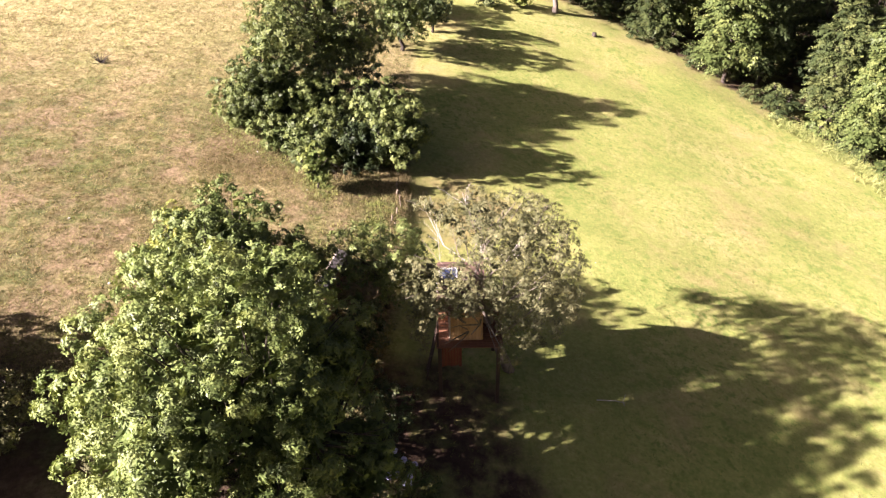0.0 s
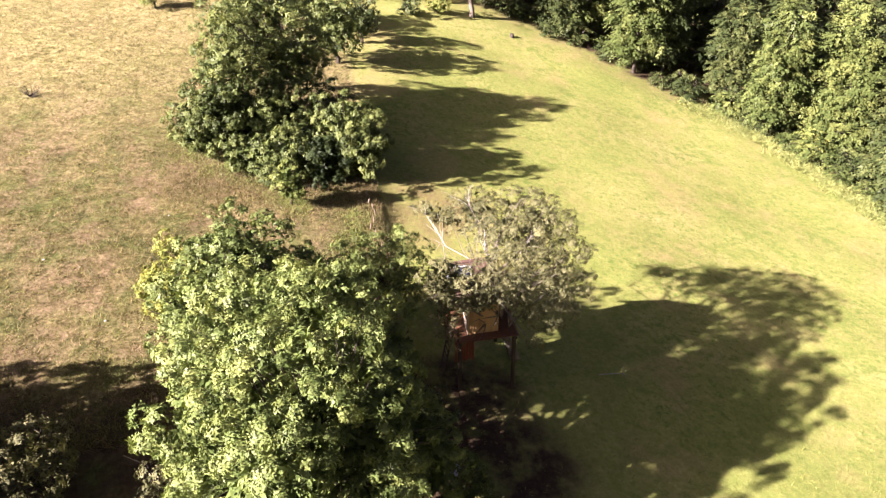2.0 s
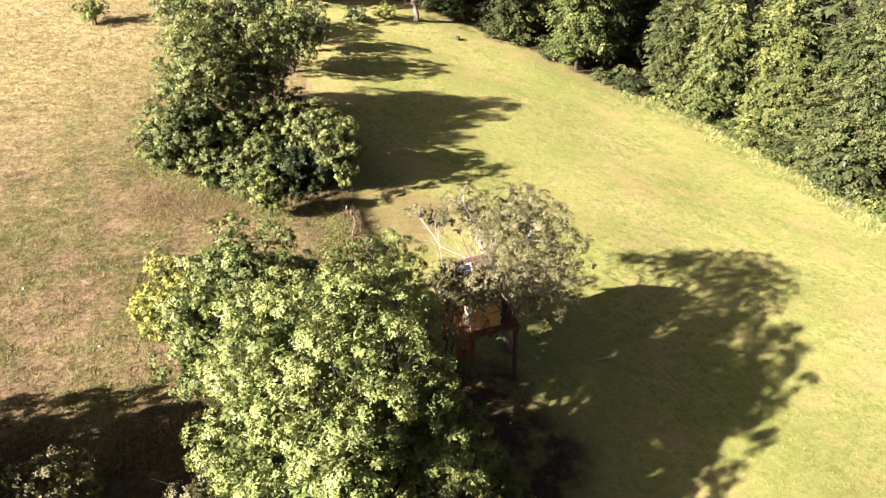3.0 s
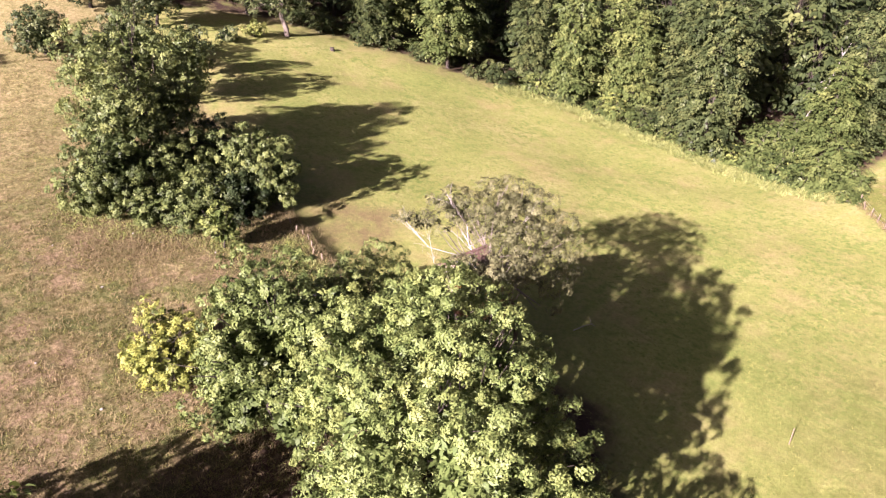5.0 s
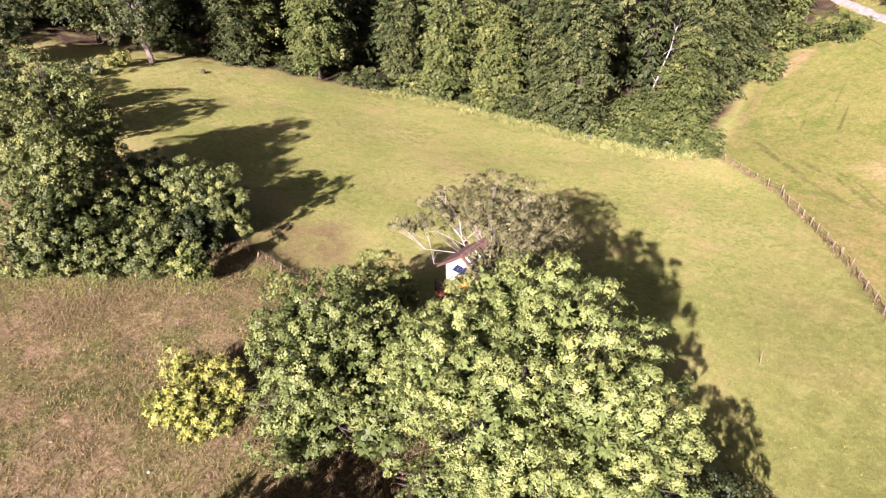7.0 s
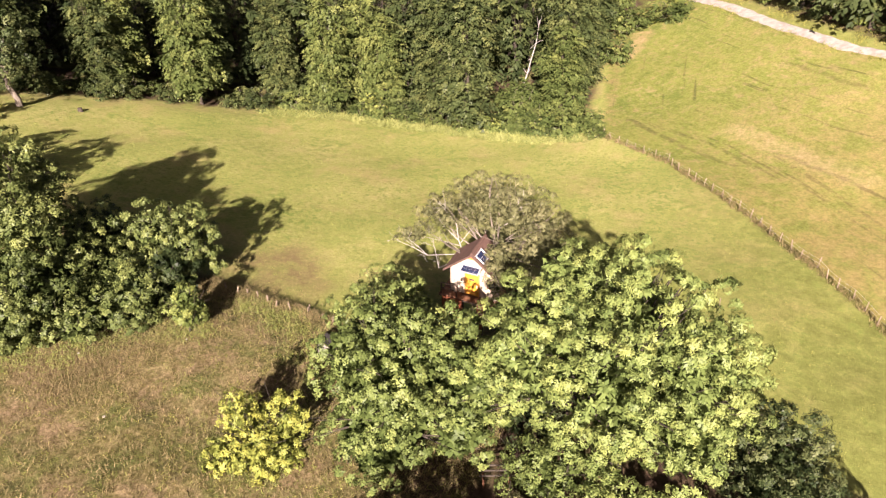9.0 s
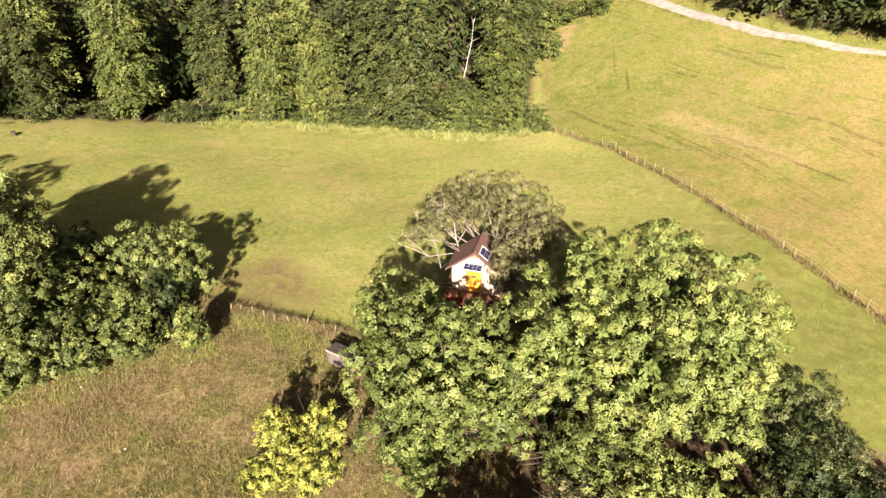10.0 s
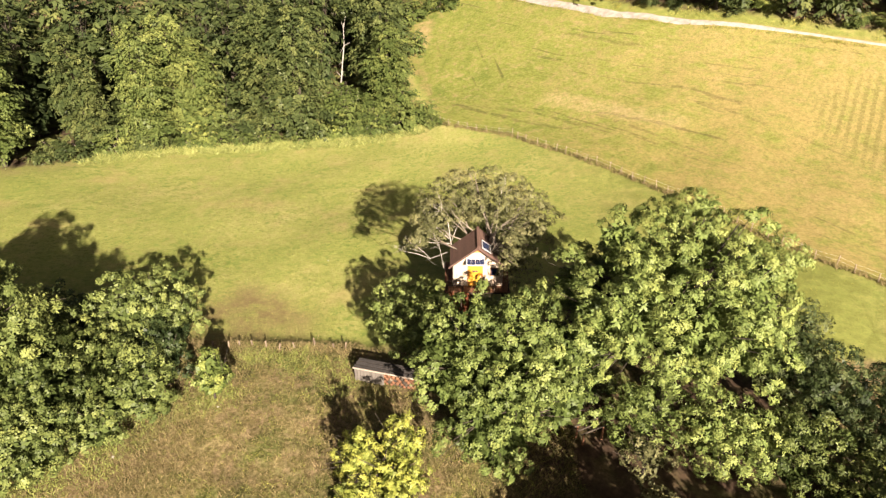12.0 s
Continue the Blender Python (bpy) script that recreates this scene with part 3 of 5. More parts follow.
def ribbon(name, line, half, lift, material, label, category, seed, step=1.2):
    """A strip that lies on the ground along a line, with uneven edges."""
    rng = np.random.default_rng(seed)
    pts = []
    for (ax, ay), (bx, by) in zip(line, line[1:]):
        n = max(2, int(math.hypot(bx - ax, by - ay) / step))
        pts += [(ax + (bx - ax) * k / n, ay + (by - ay) * k / n) for k in range(n)]
    pts = np.array(pts)
    d = unit(np.gradient(pts, axis=0))
    s = np.stack([-d[:, 1], d[:, 0]], -1)
    across = np.linspace(-1, 1, 9)
    edge = half * (0.3 + 0.7 * smooth(-20, 8, pts[:, 1:])) * (1 + 0.1 * rng.normal(0, 1, (len(pts), 1)))
    P = pts[:, None] + s[:, None] * (across[None, :, None] * edge[:, :, None])
    Z = height(P[..., 0], P[..., 1]) + lift * (1 - np.abs(across) ** 4)[None] + 0.01
    verts = np.concatenate([P, Z[..., None]], -1).reshape(-1, 3)
    i = (np.arange(len(pts) - 1)[:, None] * 9 + np.arange(8)).ravel()
    me = mesh_from(name, verts, np.stack([i, i + 9, i + 10, i + 1], -1))
    me.materials.append(material)
    return tagged(new(name, me), label, category, kind="structure")


def gravel_material():
    n = Nodes("pale_gravel", rough=0.95, spec=0.1)
    a, b = n.noise(1.1, 5.0), n.noise(18.0, 3.0)
    n.colour(n.mix(n.math("MULTIPLY", b, 0.5), n.ramp(a, [(0.35, (0.20, 0.18, 0.15)), (0.65, (0.33, 0.305, 0.265))]), (0.17, 0.15, 0.125)))
    n.bump(b, 0.5, 0.04)
    return n.mat


ribbon("road", ROAD, 0.9, 0.06, gravel_material(), "pale gravel farm track along the mown field", "road", 5)

# ---- the trees round the hut ----
tree("ash_tree", -7.4, 16.0, [(-7.6, 16.0, 10.2, 3.9, 3.9, 4.9), (-8.2, 13.6, 10.4, 2.7, 2.3, 4.0), (-6.6, 18.6, 9.8, 3.0, 2.5, 3.9), (-5.4, 16.0, 9.4, 2.3, 3.0, 4.3), (-10.4, 16.2, 9.2, 2.5, 3.3, 4.6),
     (-9.8, 19.4, 9.8, 2.5, 2.5, 3.9), (-9.6, 13.2, 7.8, 2.3, 2.3, 3.0), (-9.2, 21.2, 8.4, 2.1, 1.9, 3.2), (-3.6, 17.2, 5.2, 2.2, 2.5, 2.6), (-6.4, 12.4, 7.2, 2.4, 2.1, 3.2), (-6.2, 16.2, 5.6, 2.6, 3.2, 2.8), (-6.7, 19.8, 11.6, 1.9, 1.7, 2.0), (-6.5, 21.9, 8.9, 1.7, 1.7, 1.9), (-4.6, 19.8, 8.0, 2.0, 2.0, 2.4)],
     1300, 0.35, 19, 11, 0.14, LEAF_ASH, BARK, 0.34, 11, "tall broad ash tree with bright green leaves in full sun", leaf_label="bright green feathery ash crown", width=0.42, trunk_per=5, inner=5, deep=0.34, boughs=175, reach=1.04, dome=0.4, droop=0.4)
tree("maple_tree", -10.2, 25.8, [(-10.3, 26.0, 7.2, 3.5, 4.0, 3.9), (-12.2, 25.6, 7.0, 2.4, 3.0, 3.7), (-10.8, 28.3, 7.4, 2.4, 2.2, 3.3), (-9.6, 22.8, 6.7, 2.2, 2.2, 2.9), (-13.0, 26.4, 4.8, 2.0, 2.6, 2.5), (-8.4, 28.0, 5.2, 2.4, 2.4, 2.8), (-11.2, 22.8, 5.4, 1.8, 1.7, 2.2)],
     950, 0.33, 14, 9, 0.14, LEAF_MAPLE, BARK, 0.26, 21, "dense round maple tree with mid-green leaves beside the hut", leaf_label="dense mid-green crown", trunk_per=5, width=0.62, inner=5, deep=0.36, boughs=150, reach=0.85, dome=0.3)


def clear_of_hut(p):
    x, y, z = p[:, 0], p[:, 1], p[:, 2]
    inside = (x > -0.6) & (x < 2.4) & (np.abs(y - 26.65) < 2.0) & (z < 7.65 - 1.03 * np.abs(y - 26.65))
    front = (x < 1.9) & (y > 25.8) & (y < 28.6) & (z < 7.4 + 0.66 * (1.9 - x))
    south = (x > -1.0) & (x < 1.9) & (y > 20.5) & (y < 25.4) & (z < 5.3 + 0.85 * (25.1 - y))
    return ~(inside | front | south)


pear = tree("pear_tree", 3.0, 27.2, [(3.6, 26.4, 7.2, 2.6, 4.4, 2.9), (1.0, 23.3, 6.7, 2.9, 2.2, 3.0), (1.0, 29.5, 8.2, 1.7, 1.5, 1.5), (2.6, 26.4, 8.7, 2.8, 3.6, 1.7), (-0.6, 24.2, 5.8, 1.6, 1.5, 1.9), (-1.2, 24.6, 7.2, 1.3, 1.0, 1.3), (-1.5, 24.7, 8.2, 1.2, 0.9, 1.1)],
     420, 0.40, 26, 7, 0.095, LEAF_OLIVE, BARK_FOREST, 0.24, 31, "old pear tree with sparse grey-green leaves and bare pale boughs", leaf_label="sparse grey-green crown", trunk_per=4, keep=clear_of_hut, inner=1)


def bare_boughs():
    """Pale leafless boughs that fan out beside the hut's roof, forking into twigs."""
    o = np.array(pear.location)
    rng = np.random.default_rng(35)

    def grow(runs, at, way, length, r, depth):
        pts, d = [at], way
        for _ in range(3):
            d = unit(d + rng.normal(0, 0.2, 3) + np.array((0, 0, 0.03)))
            pts.append(pts[-1] + d * length / 3)
        runs.append(([p - o for p in pts], [r, r * 0.85, r * 0.65, r * 0.3]))
        if depth > 0:
            for _ in range(2):
                grow(runs, pts[rng.integers(1, 4)], unit(d + rng.normal(0, 0.6, 3)), length * rng.uniform(0.5, 0.8), r * 0.55, depth - 1)

    boughs = [
        ([(1.9, 28.3, 5.2), (1.45, 28.4, 6.4), (1.46, 28.54, 7.58), (0.75, 28.96, 8.88)], 0.07),
        ([(1.6, 28.4, 6.2), (1.35, 29.0, 7.0), (1.16, 29.5, 7.7)], 0.05),
        ([(1.6, 28.4, 5.9), (1.8, 29.7, 5.8), (2.0, 31.0, 5.6)], 0.045),
        ([(1.3, 28.6, 5.4), (-0.39, 29.64, 6.15), (-0.85, 30.0, 7.0), (-1.25, 30.43, 7.7)], 0.05),
        ([(-0.39, 29.64, 6.15), (-0.7, 30.3, 6.7), (-1.0, 31.0, 7.1)], 0.035),
        ([(0.9, 28.7, 5.0), (-0.58, 28.81, 5.57), (-0.67, 29.01, 7.1)], 0.04),
        ([(1.5, 28.3, 6.2), (2.2, 28.0, 6.7), (2.75, 27.66, 7.0)], 0.045),
        ([(2.6, 26.6, 6.8), (2.3, 25.3, 8.1), (2.6, 25.2, 8.8)], 0.05),
    ]
    for line, r in boughs:
        pts, r = [np.array(p) for p in line], r * 0.62
        runs = [([p - o for p in pts], np.linspace(r, r * 0.55, len(pts)).tolist())]
        for k in range(1, len(pts)):
            d = unit(pts[k] - pts[k - 1])
            for _ in range(3 if k == len(pts) - 1 else 1):
                grow(runs, pts[k], unit(d + rng.normal(0, 0.45, 3)), rng.uniform(0.6, 1.1), r * 0.4, 1)
        mesh_part("bare_bough", mesh_from("bare_bough", *tubes(runs, 6)), BARK_PALE, pear, "bare pale grey bough", True)
    mesh_part("crown", foliage("crown", [(-1.4 - o[0], 30.6 - o[1], 8.0 - o[2], 0.7, 0.7, 0.6), (-0.4 - o[0], 30.2 - o[1], 7.6 - o[2], 0.9, 0.9, 0.8)], 16, 0.3, 12, 7, 0.085, 36, keep=lambda p: clear_of_hut(p + o)), LEAF_OLIVE, pear, "leafy tip of a bough")


bare_boughs()
tree("elder_shrub", -3.6, 30.8, [(-3.2, 31.0, 4.1, 2.4, 2.5, 2.5), (-5.0, 30.6, 4.4, 1.9, 2.0, 2.4), (-3.2, 29.2, 4.6, 1.3, 1.2, 1.9)], 190, 0.5, 22, 9, 0.135, LEAF_MAPLE, BARK, 0.14, 41, "dark green rounded elder shrub behind the hut", "shrub")

SHRUBS = [
    ("hazel_shrub", -11.2, 18.4, [(-11.2, 18.4, 4.3, 2.1, 2.4, 2.3)], 75, LEAF_MAPLE, "grey-green hazel shrub under the ash tree"),
    ("hazel_shrub", -12.6, 14.6, [(-12.6, 14.6, 4.2, 2.4, 2.6, 2.4)], 70, LEAF_ASH, "yellow-green hazel shrub in the sun"),
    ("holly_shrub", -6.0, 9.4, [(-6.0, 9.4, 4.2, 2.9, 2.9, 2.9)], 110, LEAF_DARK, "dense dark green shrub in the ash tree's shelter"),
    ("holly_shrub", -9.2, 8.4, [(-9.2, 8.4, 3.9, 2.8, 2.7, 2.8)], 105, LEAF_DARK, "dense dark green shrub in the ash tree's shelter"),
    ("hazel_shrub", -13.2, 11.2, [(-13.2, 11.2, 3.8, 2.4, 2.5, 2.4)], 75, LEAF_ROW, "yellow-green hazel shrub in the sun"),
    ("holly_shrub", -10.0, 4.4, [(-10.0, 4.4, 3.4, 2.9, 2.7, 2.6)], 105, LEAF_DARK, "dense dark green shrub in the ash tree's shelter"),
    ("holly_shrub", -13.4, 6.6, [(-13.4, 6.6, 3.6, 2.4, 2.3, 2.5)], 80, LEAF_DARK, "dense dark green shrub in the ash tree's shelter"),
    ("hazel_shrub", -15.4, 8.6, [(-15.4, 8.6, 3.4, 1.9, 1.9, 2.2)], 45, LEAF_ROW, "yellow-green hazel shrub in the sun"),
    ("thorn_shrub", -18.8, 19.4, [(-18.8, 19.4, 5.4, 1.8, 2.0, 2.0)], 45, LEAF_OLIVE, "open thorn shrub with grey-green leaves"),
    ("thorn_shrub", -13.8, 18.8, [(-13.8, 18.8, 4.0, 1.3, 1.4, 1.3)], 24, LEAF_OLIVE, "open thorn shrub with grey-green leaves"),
    # laurels in the darkest leaves carry part of the trees' shade in their colour
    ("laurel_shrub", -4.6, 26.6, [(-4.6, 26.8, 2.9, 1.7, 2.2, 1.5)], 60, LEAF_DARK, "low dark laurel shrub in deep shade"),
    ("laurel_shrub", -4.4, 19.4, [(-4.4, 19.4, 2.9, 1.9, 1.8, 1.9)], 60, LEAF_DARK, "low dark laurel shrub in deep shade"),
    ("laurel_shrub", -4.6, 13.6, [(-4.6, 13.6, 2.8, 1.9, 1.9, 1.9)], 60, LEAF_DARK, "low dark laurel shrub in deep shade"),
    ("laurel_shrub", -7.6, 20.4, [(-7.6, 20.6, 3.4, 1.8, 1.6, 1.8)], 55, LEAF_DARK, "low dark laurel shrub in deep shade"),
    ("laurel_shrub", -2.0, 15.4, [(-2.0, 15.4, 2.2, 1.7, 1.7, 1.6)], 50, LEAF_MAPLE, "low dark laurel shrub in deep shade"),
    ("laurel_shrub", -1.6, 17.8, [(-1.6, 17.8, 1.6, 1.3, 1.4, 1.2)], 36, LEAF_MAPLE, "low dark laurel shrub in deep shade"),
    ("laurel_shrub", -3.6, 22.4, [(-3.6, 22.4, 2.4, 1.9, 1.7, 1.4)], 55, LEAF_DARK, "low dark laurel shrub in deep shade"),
]
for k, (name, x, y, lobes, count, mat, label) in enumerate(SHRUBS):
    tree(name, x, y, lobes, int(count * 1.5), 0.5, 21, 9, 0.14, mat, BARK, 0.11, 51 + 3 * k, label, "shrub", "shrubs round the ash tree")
# oaks out of view, added to cast shade over the meadow's edge and shrubs
for k, (x, y, top, r) in enumerate(((-24.6, 20.2, 11.6, 3.5), (-29.5, 21.4, 11.2, 3.4), (-25.5, 13.6, 11.0, 3.7), (-22.5, 7.0, 9.6, 3.4), (-34.0, 22.4, 11.2, 3.6), (-27.0, 3.0, 10.4, 3.6), (-28.6, 9.6, 11.6, 3.8), (-30.2, 15.8, 12.4, 3.8))):
    tree("oak_tree", x, y, [(x, y, top - r, r, r, r), (x + 1, y - 1, top - r - 1.4, r * 0.9, r * 0.9, r * 0.8)], 130, 0.9, 11, 9, 0.38, LEAF_MAPLE, BARK, 0.25, 81 + 5 * k,
         "leafy oak tree at the meadow's edge", group="oaks at the meadow's edge", width=0.6, inner=5, deep=0.6)

tree("yellow_bush", -14.7, 31.8, [(-14.9, 32.4, 5.3, 1.0, 1.0, 2.2), (-15.6, 31.0, 4.5, 1.3, 1.2, 1.5), (-13.6, 30.7, 5.0, 1.1, 1.1, 2.0), (-14.0, 33.0, 4.3, 1.3, 1.2, 1.4), (-16.0, 32.7, 4.0, 1.2, 1.1, 1.1), (-14.8, 30.4, 3.9, 1.3, 1.2, 1.0)], 200, 0.26, 12, 8, 0.12, LEAF_YELLOW, BARK, 0.07, 101,
     "bright yellow-green bush in the dry meadow", "bush", width=0.55, gap=2.0)

# ---- the row of trees north of the hut ----
tree("ash_tree", -8.8, 54.2, [(-9.2, 54.6, 9.2, 4.2, 4.4, 4.6), (-11.4, 52.2, 9.2, 3.6, 3.4, 4.4), (-7.8, 55.8, 7.8, 3.4, 3.6, 3.8), (-11.8, 55.4, 11.8, 2.6, 2.4, 3.2), (-8.2, 52.2, 8.8, 2.4, 2.4, 2.8), (-9.4, 55.0, 12.0, 2.4, 2.4, 2.9), (-11.8, 48.8, 10.6, 2.3, 2.1, 3.0)],
     800, 0.42, 12, 9, 0.20, LEAF_ROW, BARK, 0.32, 111, "tall ash tree at the end of the tree row", leaf_label="tall feathery green crown", width=0.45, boughs=130, reach=1.05, dome=0.3)
ROW = [
    ("field_maple", -12.8, 48.8, [(-12.8, 48.8, 6.6, 3.4, 3.4, 4.1)], 130, LEAF_ROW, 0.18),
    ("field_maple", -14.7, 48.2, [(-14.7, 48.2, 6.0, 2.2, 2.2, 3.0)], 90, LEAF_ROW, 0.15),
    ("field_maple", -9.2, 49.0, [(-9.4, 48.8, 5.8, 2.8, 2.6, 3.3)], 105, LEAF_ROW, 0.16),
    ("hazel_shrub", -9.3, 45.4, [(-9.3, 45.4, 4.2, 2.6, 2.2, 2.6)], 100, LEAF_ROW, 0.12),
    ("hazel_shrub", -12.2, 46.3, [(-12.2, 46.3, 4.6, 1.9, 1.7, 2.2)], 60, LEAF_ROW, 0.12),
    ("beech_bush", -3.6, 46.2, [(-3.9, 46.0, 4.5, 2.4, 2.7, 3.5), (-4.9, 47.0, 5.9, 2.2, 2.3, 2.4)], 190, LEAF_ROW, 0.12),
    # dark leaves here paint the shaded gap between beech and front hazels
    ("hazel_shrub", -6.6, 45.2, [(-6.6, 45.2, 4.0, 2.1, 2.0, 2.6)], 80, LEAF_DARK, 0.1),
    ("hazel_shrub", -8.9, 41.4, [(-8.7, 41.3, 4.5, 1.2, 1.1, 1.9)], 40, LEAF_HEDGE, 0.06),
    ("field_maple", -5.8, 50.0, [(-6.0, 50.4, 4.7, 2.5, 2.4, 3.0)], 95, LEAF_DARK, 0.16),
    ("field_maple", -4.4, 65.5, [(-4.4, 65.5, 6.9, 2.9, 2.9, 3.4)], 90, LEAF_ROW, 0.18),
    ("field_maple", -6.5, 74.0, [(-6.5, 74.0, 7.3, 3.0, 3.0, 3.0)], 90, LEAF_DARK, 0.18),
    ("field_maple", -1.6, 71.0, [(-1.6, 71.0, 6.0, 2.0, 2.0, 2.6)], 60, LEAF_DARK, 0.14),
    ("field_maple", -13.5, 77.5, [(-13.5, 77.5, 8.4, 2.8, 2.8, 2.6)], 75, LEAF_DARK, 0.18),
    ("field_maple", -1.5, 84.5, [(-1.5, 84.5, 8.4, 3.2, 3.0, 3.6)], 110, LEAF_DARK, 0.18),
    ("field_maple", 4.5, 95.0, [(4.5, 95.0, 8.5, 3.8, 3.4, 4.2)], 120, LEAF_DARK, 0.2),
    ("field_maple", -7.0, 90.0, [(-7.0, 90.0, 9.6, 3.2, 3.2, 3.4)], 100, LEAF_DARK, 0.2),
    ("thorn_bush", -21.6, 75.4, [(-21.6, 75.4, 8.5, 1.7, 1.6, 1.5)], 30, LEAF_HEDGE, 0.07),
    ("thorn_bush", 4.6, 80.3, [(4.6, 80.3, 3.7, 1.6, 1.4, 1.1)], 26, LEAF_DARK, 0.06),
    ("thorn_bush", 8.2, 82.0, [(8.2, 82.0, 3.2, 1.6, 1.4, 1.2)], 26, LEAF_HEDGE, 0.06),
]
for k, (name, x, y, lobes, count, mat, r) in enumerate(ROW):
    near = y < 60
    shape = dict(boughs=int(count * 0.36), reach=0.72, dome=0.35) if near else {}
    tree(name, x, y, lobes, *((count * 2, 0.3, 13, 8, 0.15) if near else (int(count * 1.2), 0.56, 13, 8, 0.23)), mat, BARK, r, 131 + 3 * k, "green leafy " + name.replace("_", " ") + " standing in rough grass",
         "bush" if "bush" in name else "shrub" if "shrub" in name else "tree", width=0.6, inner=4, deep=0.36, **shape)


# ---- the wood ----
def forest_tree(name, seed, tall, wide, material, label, fine=True):
    root = thing(name, (0, 0, 0), label, "tree", "trees of the wood")
    rng = np.random.default_rng(seed + 7)
    lobes = [(0, 0, tall * 0.58, wide * 0.74, wide * 0.74, tall * 0.34), (0, 0, tall * 0.84, wide * 0.5, wide * 0.5, tall * 0.17), (0.3, -0.3, tall * 0.24, wide * 0.78, wide * 0.78, tall * 0.24)]
    for k in range(9):
        w, z = k * 2.4 + rng.uniform(-0.4, 0.4), tall * (0.16 + 0.075 * k)
        far, r = wide * rng.uniform(0.5, 0.66) * (1 - 0.045 * k), rng.uniform(1.3, 1.9)
        lobes.append((far * math.cos(w), far * math.sin(w), z, r, r, r * 0.95))
    mesh_part("trunk", limbs("trunk", (0, 0, -0.8), [(a, b, c, d * 0.8, e * 0.8, f * 0.9) for a, b, c, d, e, f in lobes[:3]], 0.24, seed, 3, 5, 0.15), BARK, root, smooth_faces=True)
    mesh_part("crown", fronds("crown", lobes, *((270, 0.75, 8, 5, 1.05, 0.38) if fine else (80, 1.3, 4, 5, 1.7, 0.72)), seed + 1), material, root)
    return root


MODELS = [forest_tree("hornbeam_tree", 201, 18.0, 4.0, LEAF_FOREST, "dark green hornbeam at the edge of the wood"),
          forest_tree("beech_tree", 211, 18.5, 3.8, LEAF_FOREST, "dark leafy beech standing in the wood"),
          forest_tree("lime_tree", 221, 17.0, 4.1, LEAF_FOREST_PALE, "paler green lime tree at the edge of the wood"),
          forest_tree("hornbeam_tree", 231, 15.5, 3.7, LEAF_FOREST, "dark green hornbeam at the edge of the wood"),
          forest_tree("hornbeam_tree", 241, 18.0, 4.0, LEAF_FOREST, "dark green hornbeam deep in the wood", False),
          forest_tree("beech_tree", 251, 17.0, 3.8, LEAF_FOREST, "dark leafy beech deep in the wood", False)]


def plant_wood():
    rng = np.random.default_rng(9)
    spots = []
    for a in np.arange(-14, 116, 6.2):
        for b in np.arange(22, 124, 6.2):
            x, y = a + rng.uniform(-1.8, 1.8), b + rng.uniform(-1.8, 1.8)
            d = float(beside(np.array(x), np.array(y), WOOD_EDGE))
            if (0.8 if x < 48 else 3.4) < d < (37 if y > 60 else 32) and (x < 60 or y > 34) and not (x < 4 and y < 96) and abs(float(beside(np.array(x), np.array(y), [(44, 38.6), (61, 44.8)]))) > 3.7 and x < 104:
                spots.append((x, y, -1 if d < 7.5 else -2))
    for reach, k in ((3.8, 4), (8.5, 5)):
        for (ax, ay), (bx, by) in zip(ROAD, ROAD[1:]):
            n = max(1, round(math.hypot(bx - ax, by - ay) / 5.5))
            ox, oy = (ay - by) / math.hypot(bx - ax, by - ay) * -1, (bx - ax) / math.hypot(bx - ax, by - ay) * -1
            ox, oy = (ox, oy) if ox > 0 else (-ox, -oy)
            for i in range(n):
                t = (i + rng.uniform(0, 0.8)) / n
                f = reach + rng.uniform(-0.6, 2.0)
                spots.append((ax + (bx - ax) * t + ox * f, ay + (by - ay) * t + oy * f, k))
    spots += [(51.4, 36.4, 2), (57.0, 37.6, 3), (63.0, 39.2, 0)]
    first = [True] * len(MODELS)
    for x, y, kind in spots:
        if kind == -2:
            kind = rng.choice((4, 5))
        elif kind < 0:
            kind = rng.choice(4, p=(0.38, 0.3, 0.1, 0.22))
            if 38 < x < 62 and 34 < y < 66 and rng.random() < 0.4:
                kind = 2
        s = rng.uniform(0.78, 1.14)
        m = pose(x, y, gz(x, y), rng.uniform(-3, 3), rng.uniform(-3, 3), rng.uniform(0, 360)) @ Matrix.Diagonal((s, s, s * rng.uniform(0.9, 1.12), 1))
        if first[kind]:
            first[kind] = False
            MODELS[kind].matrix_basis = m
        else:
            copy_thing(MODELS[kind], m @ Matrix.Diagonal((*[1 / c for c in MODELS[kind].scale], 1)))


plant_wood()


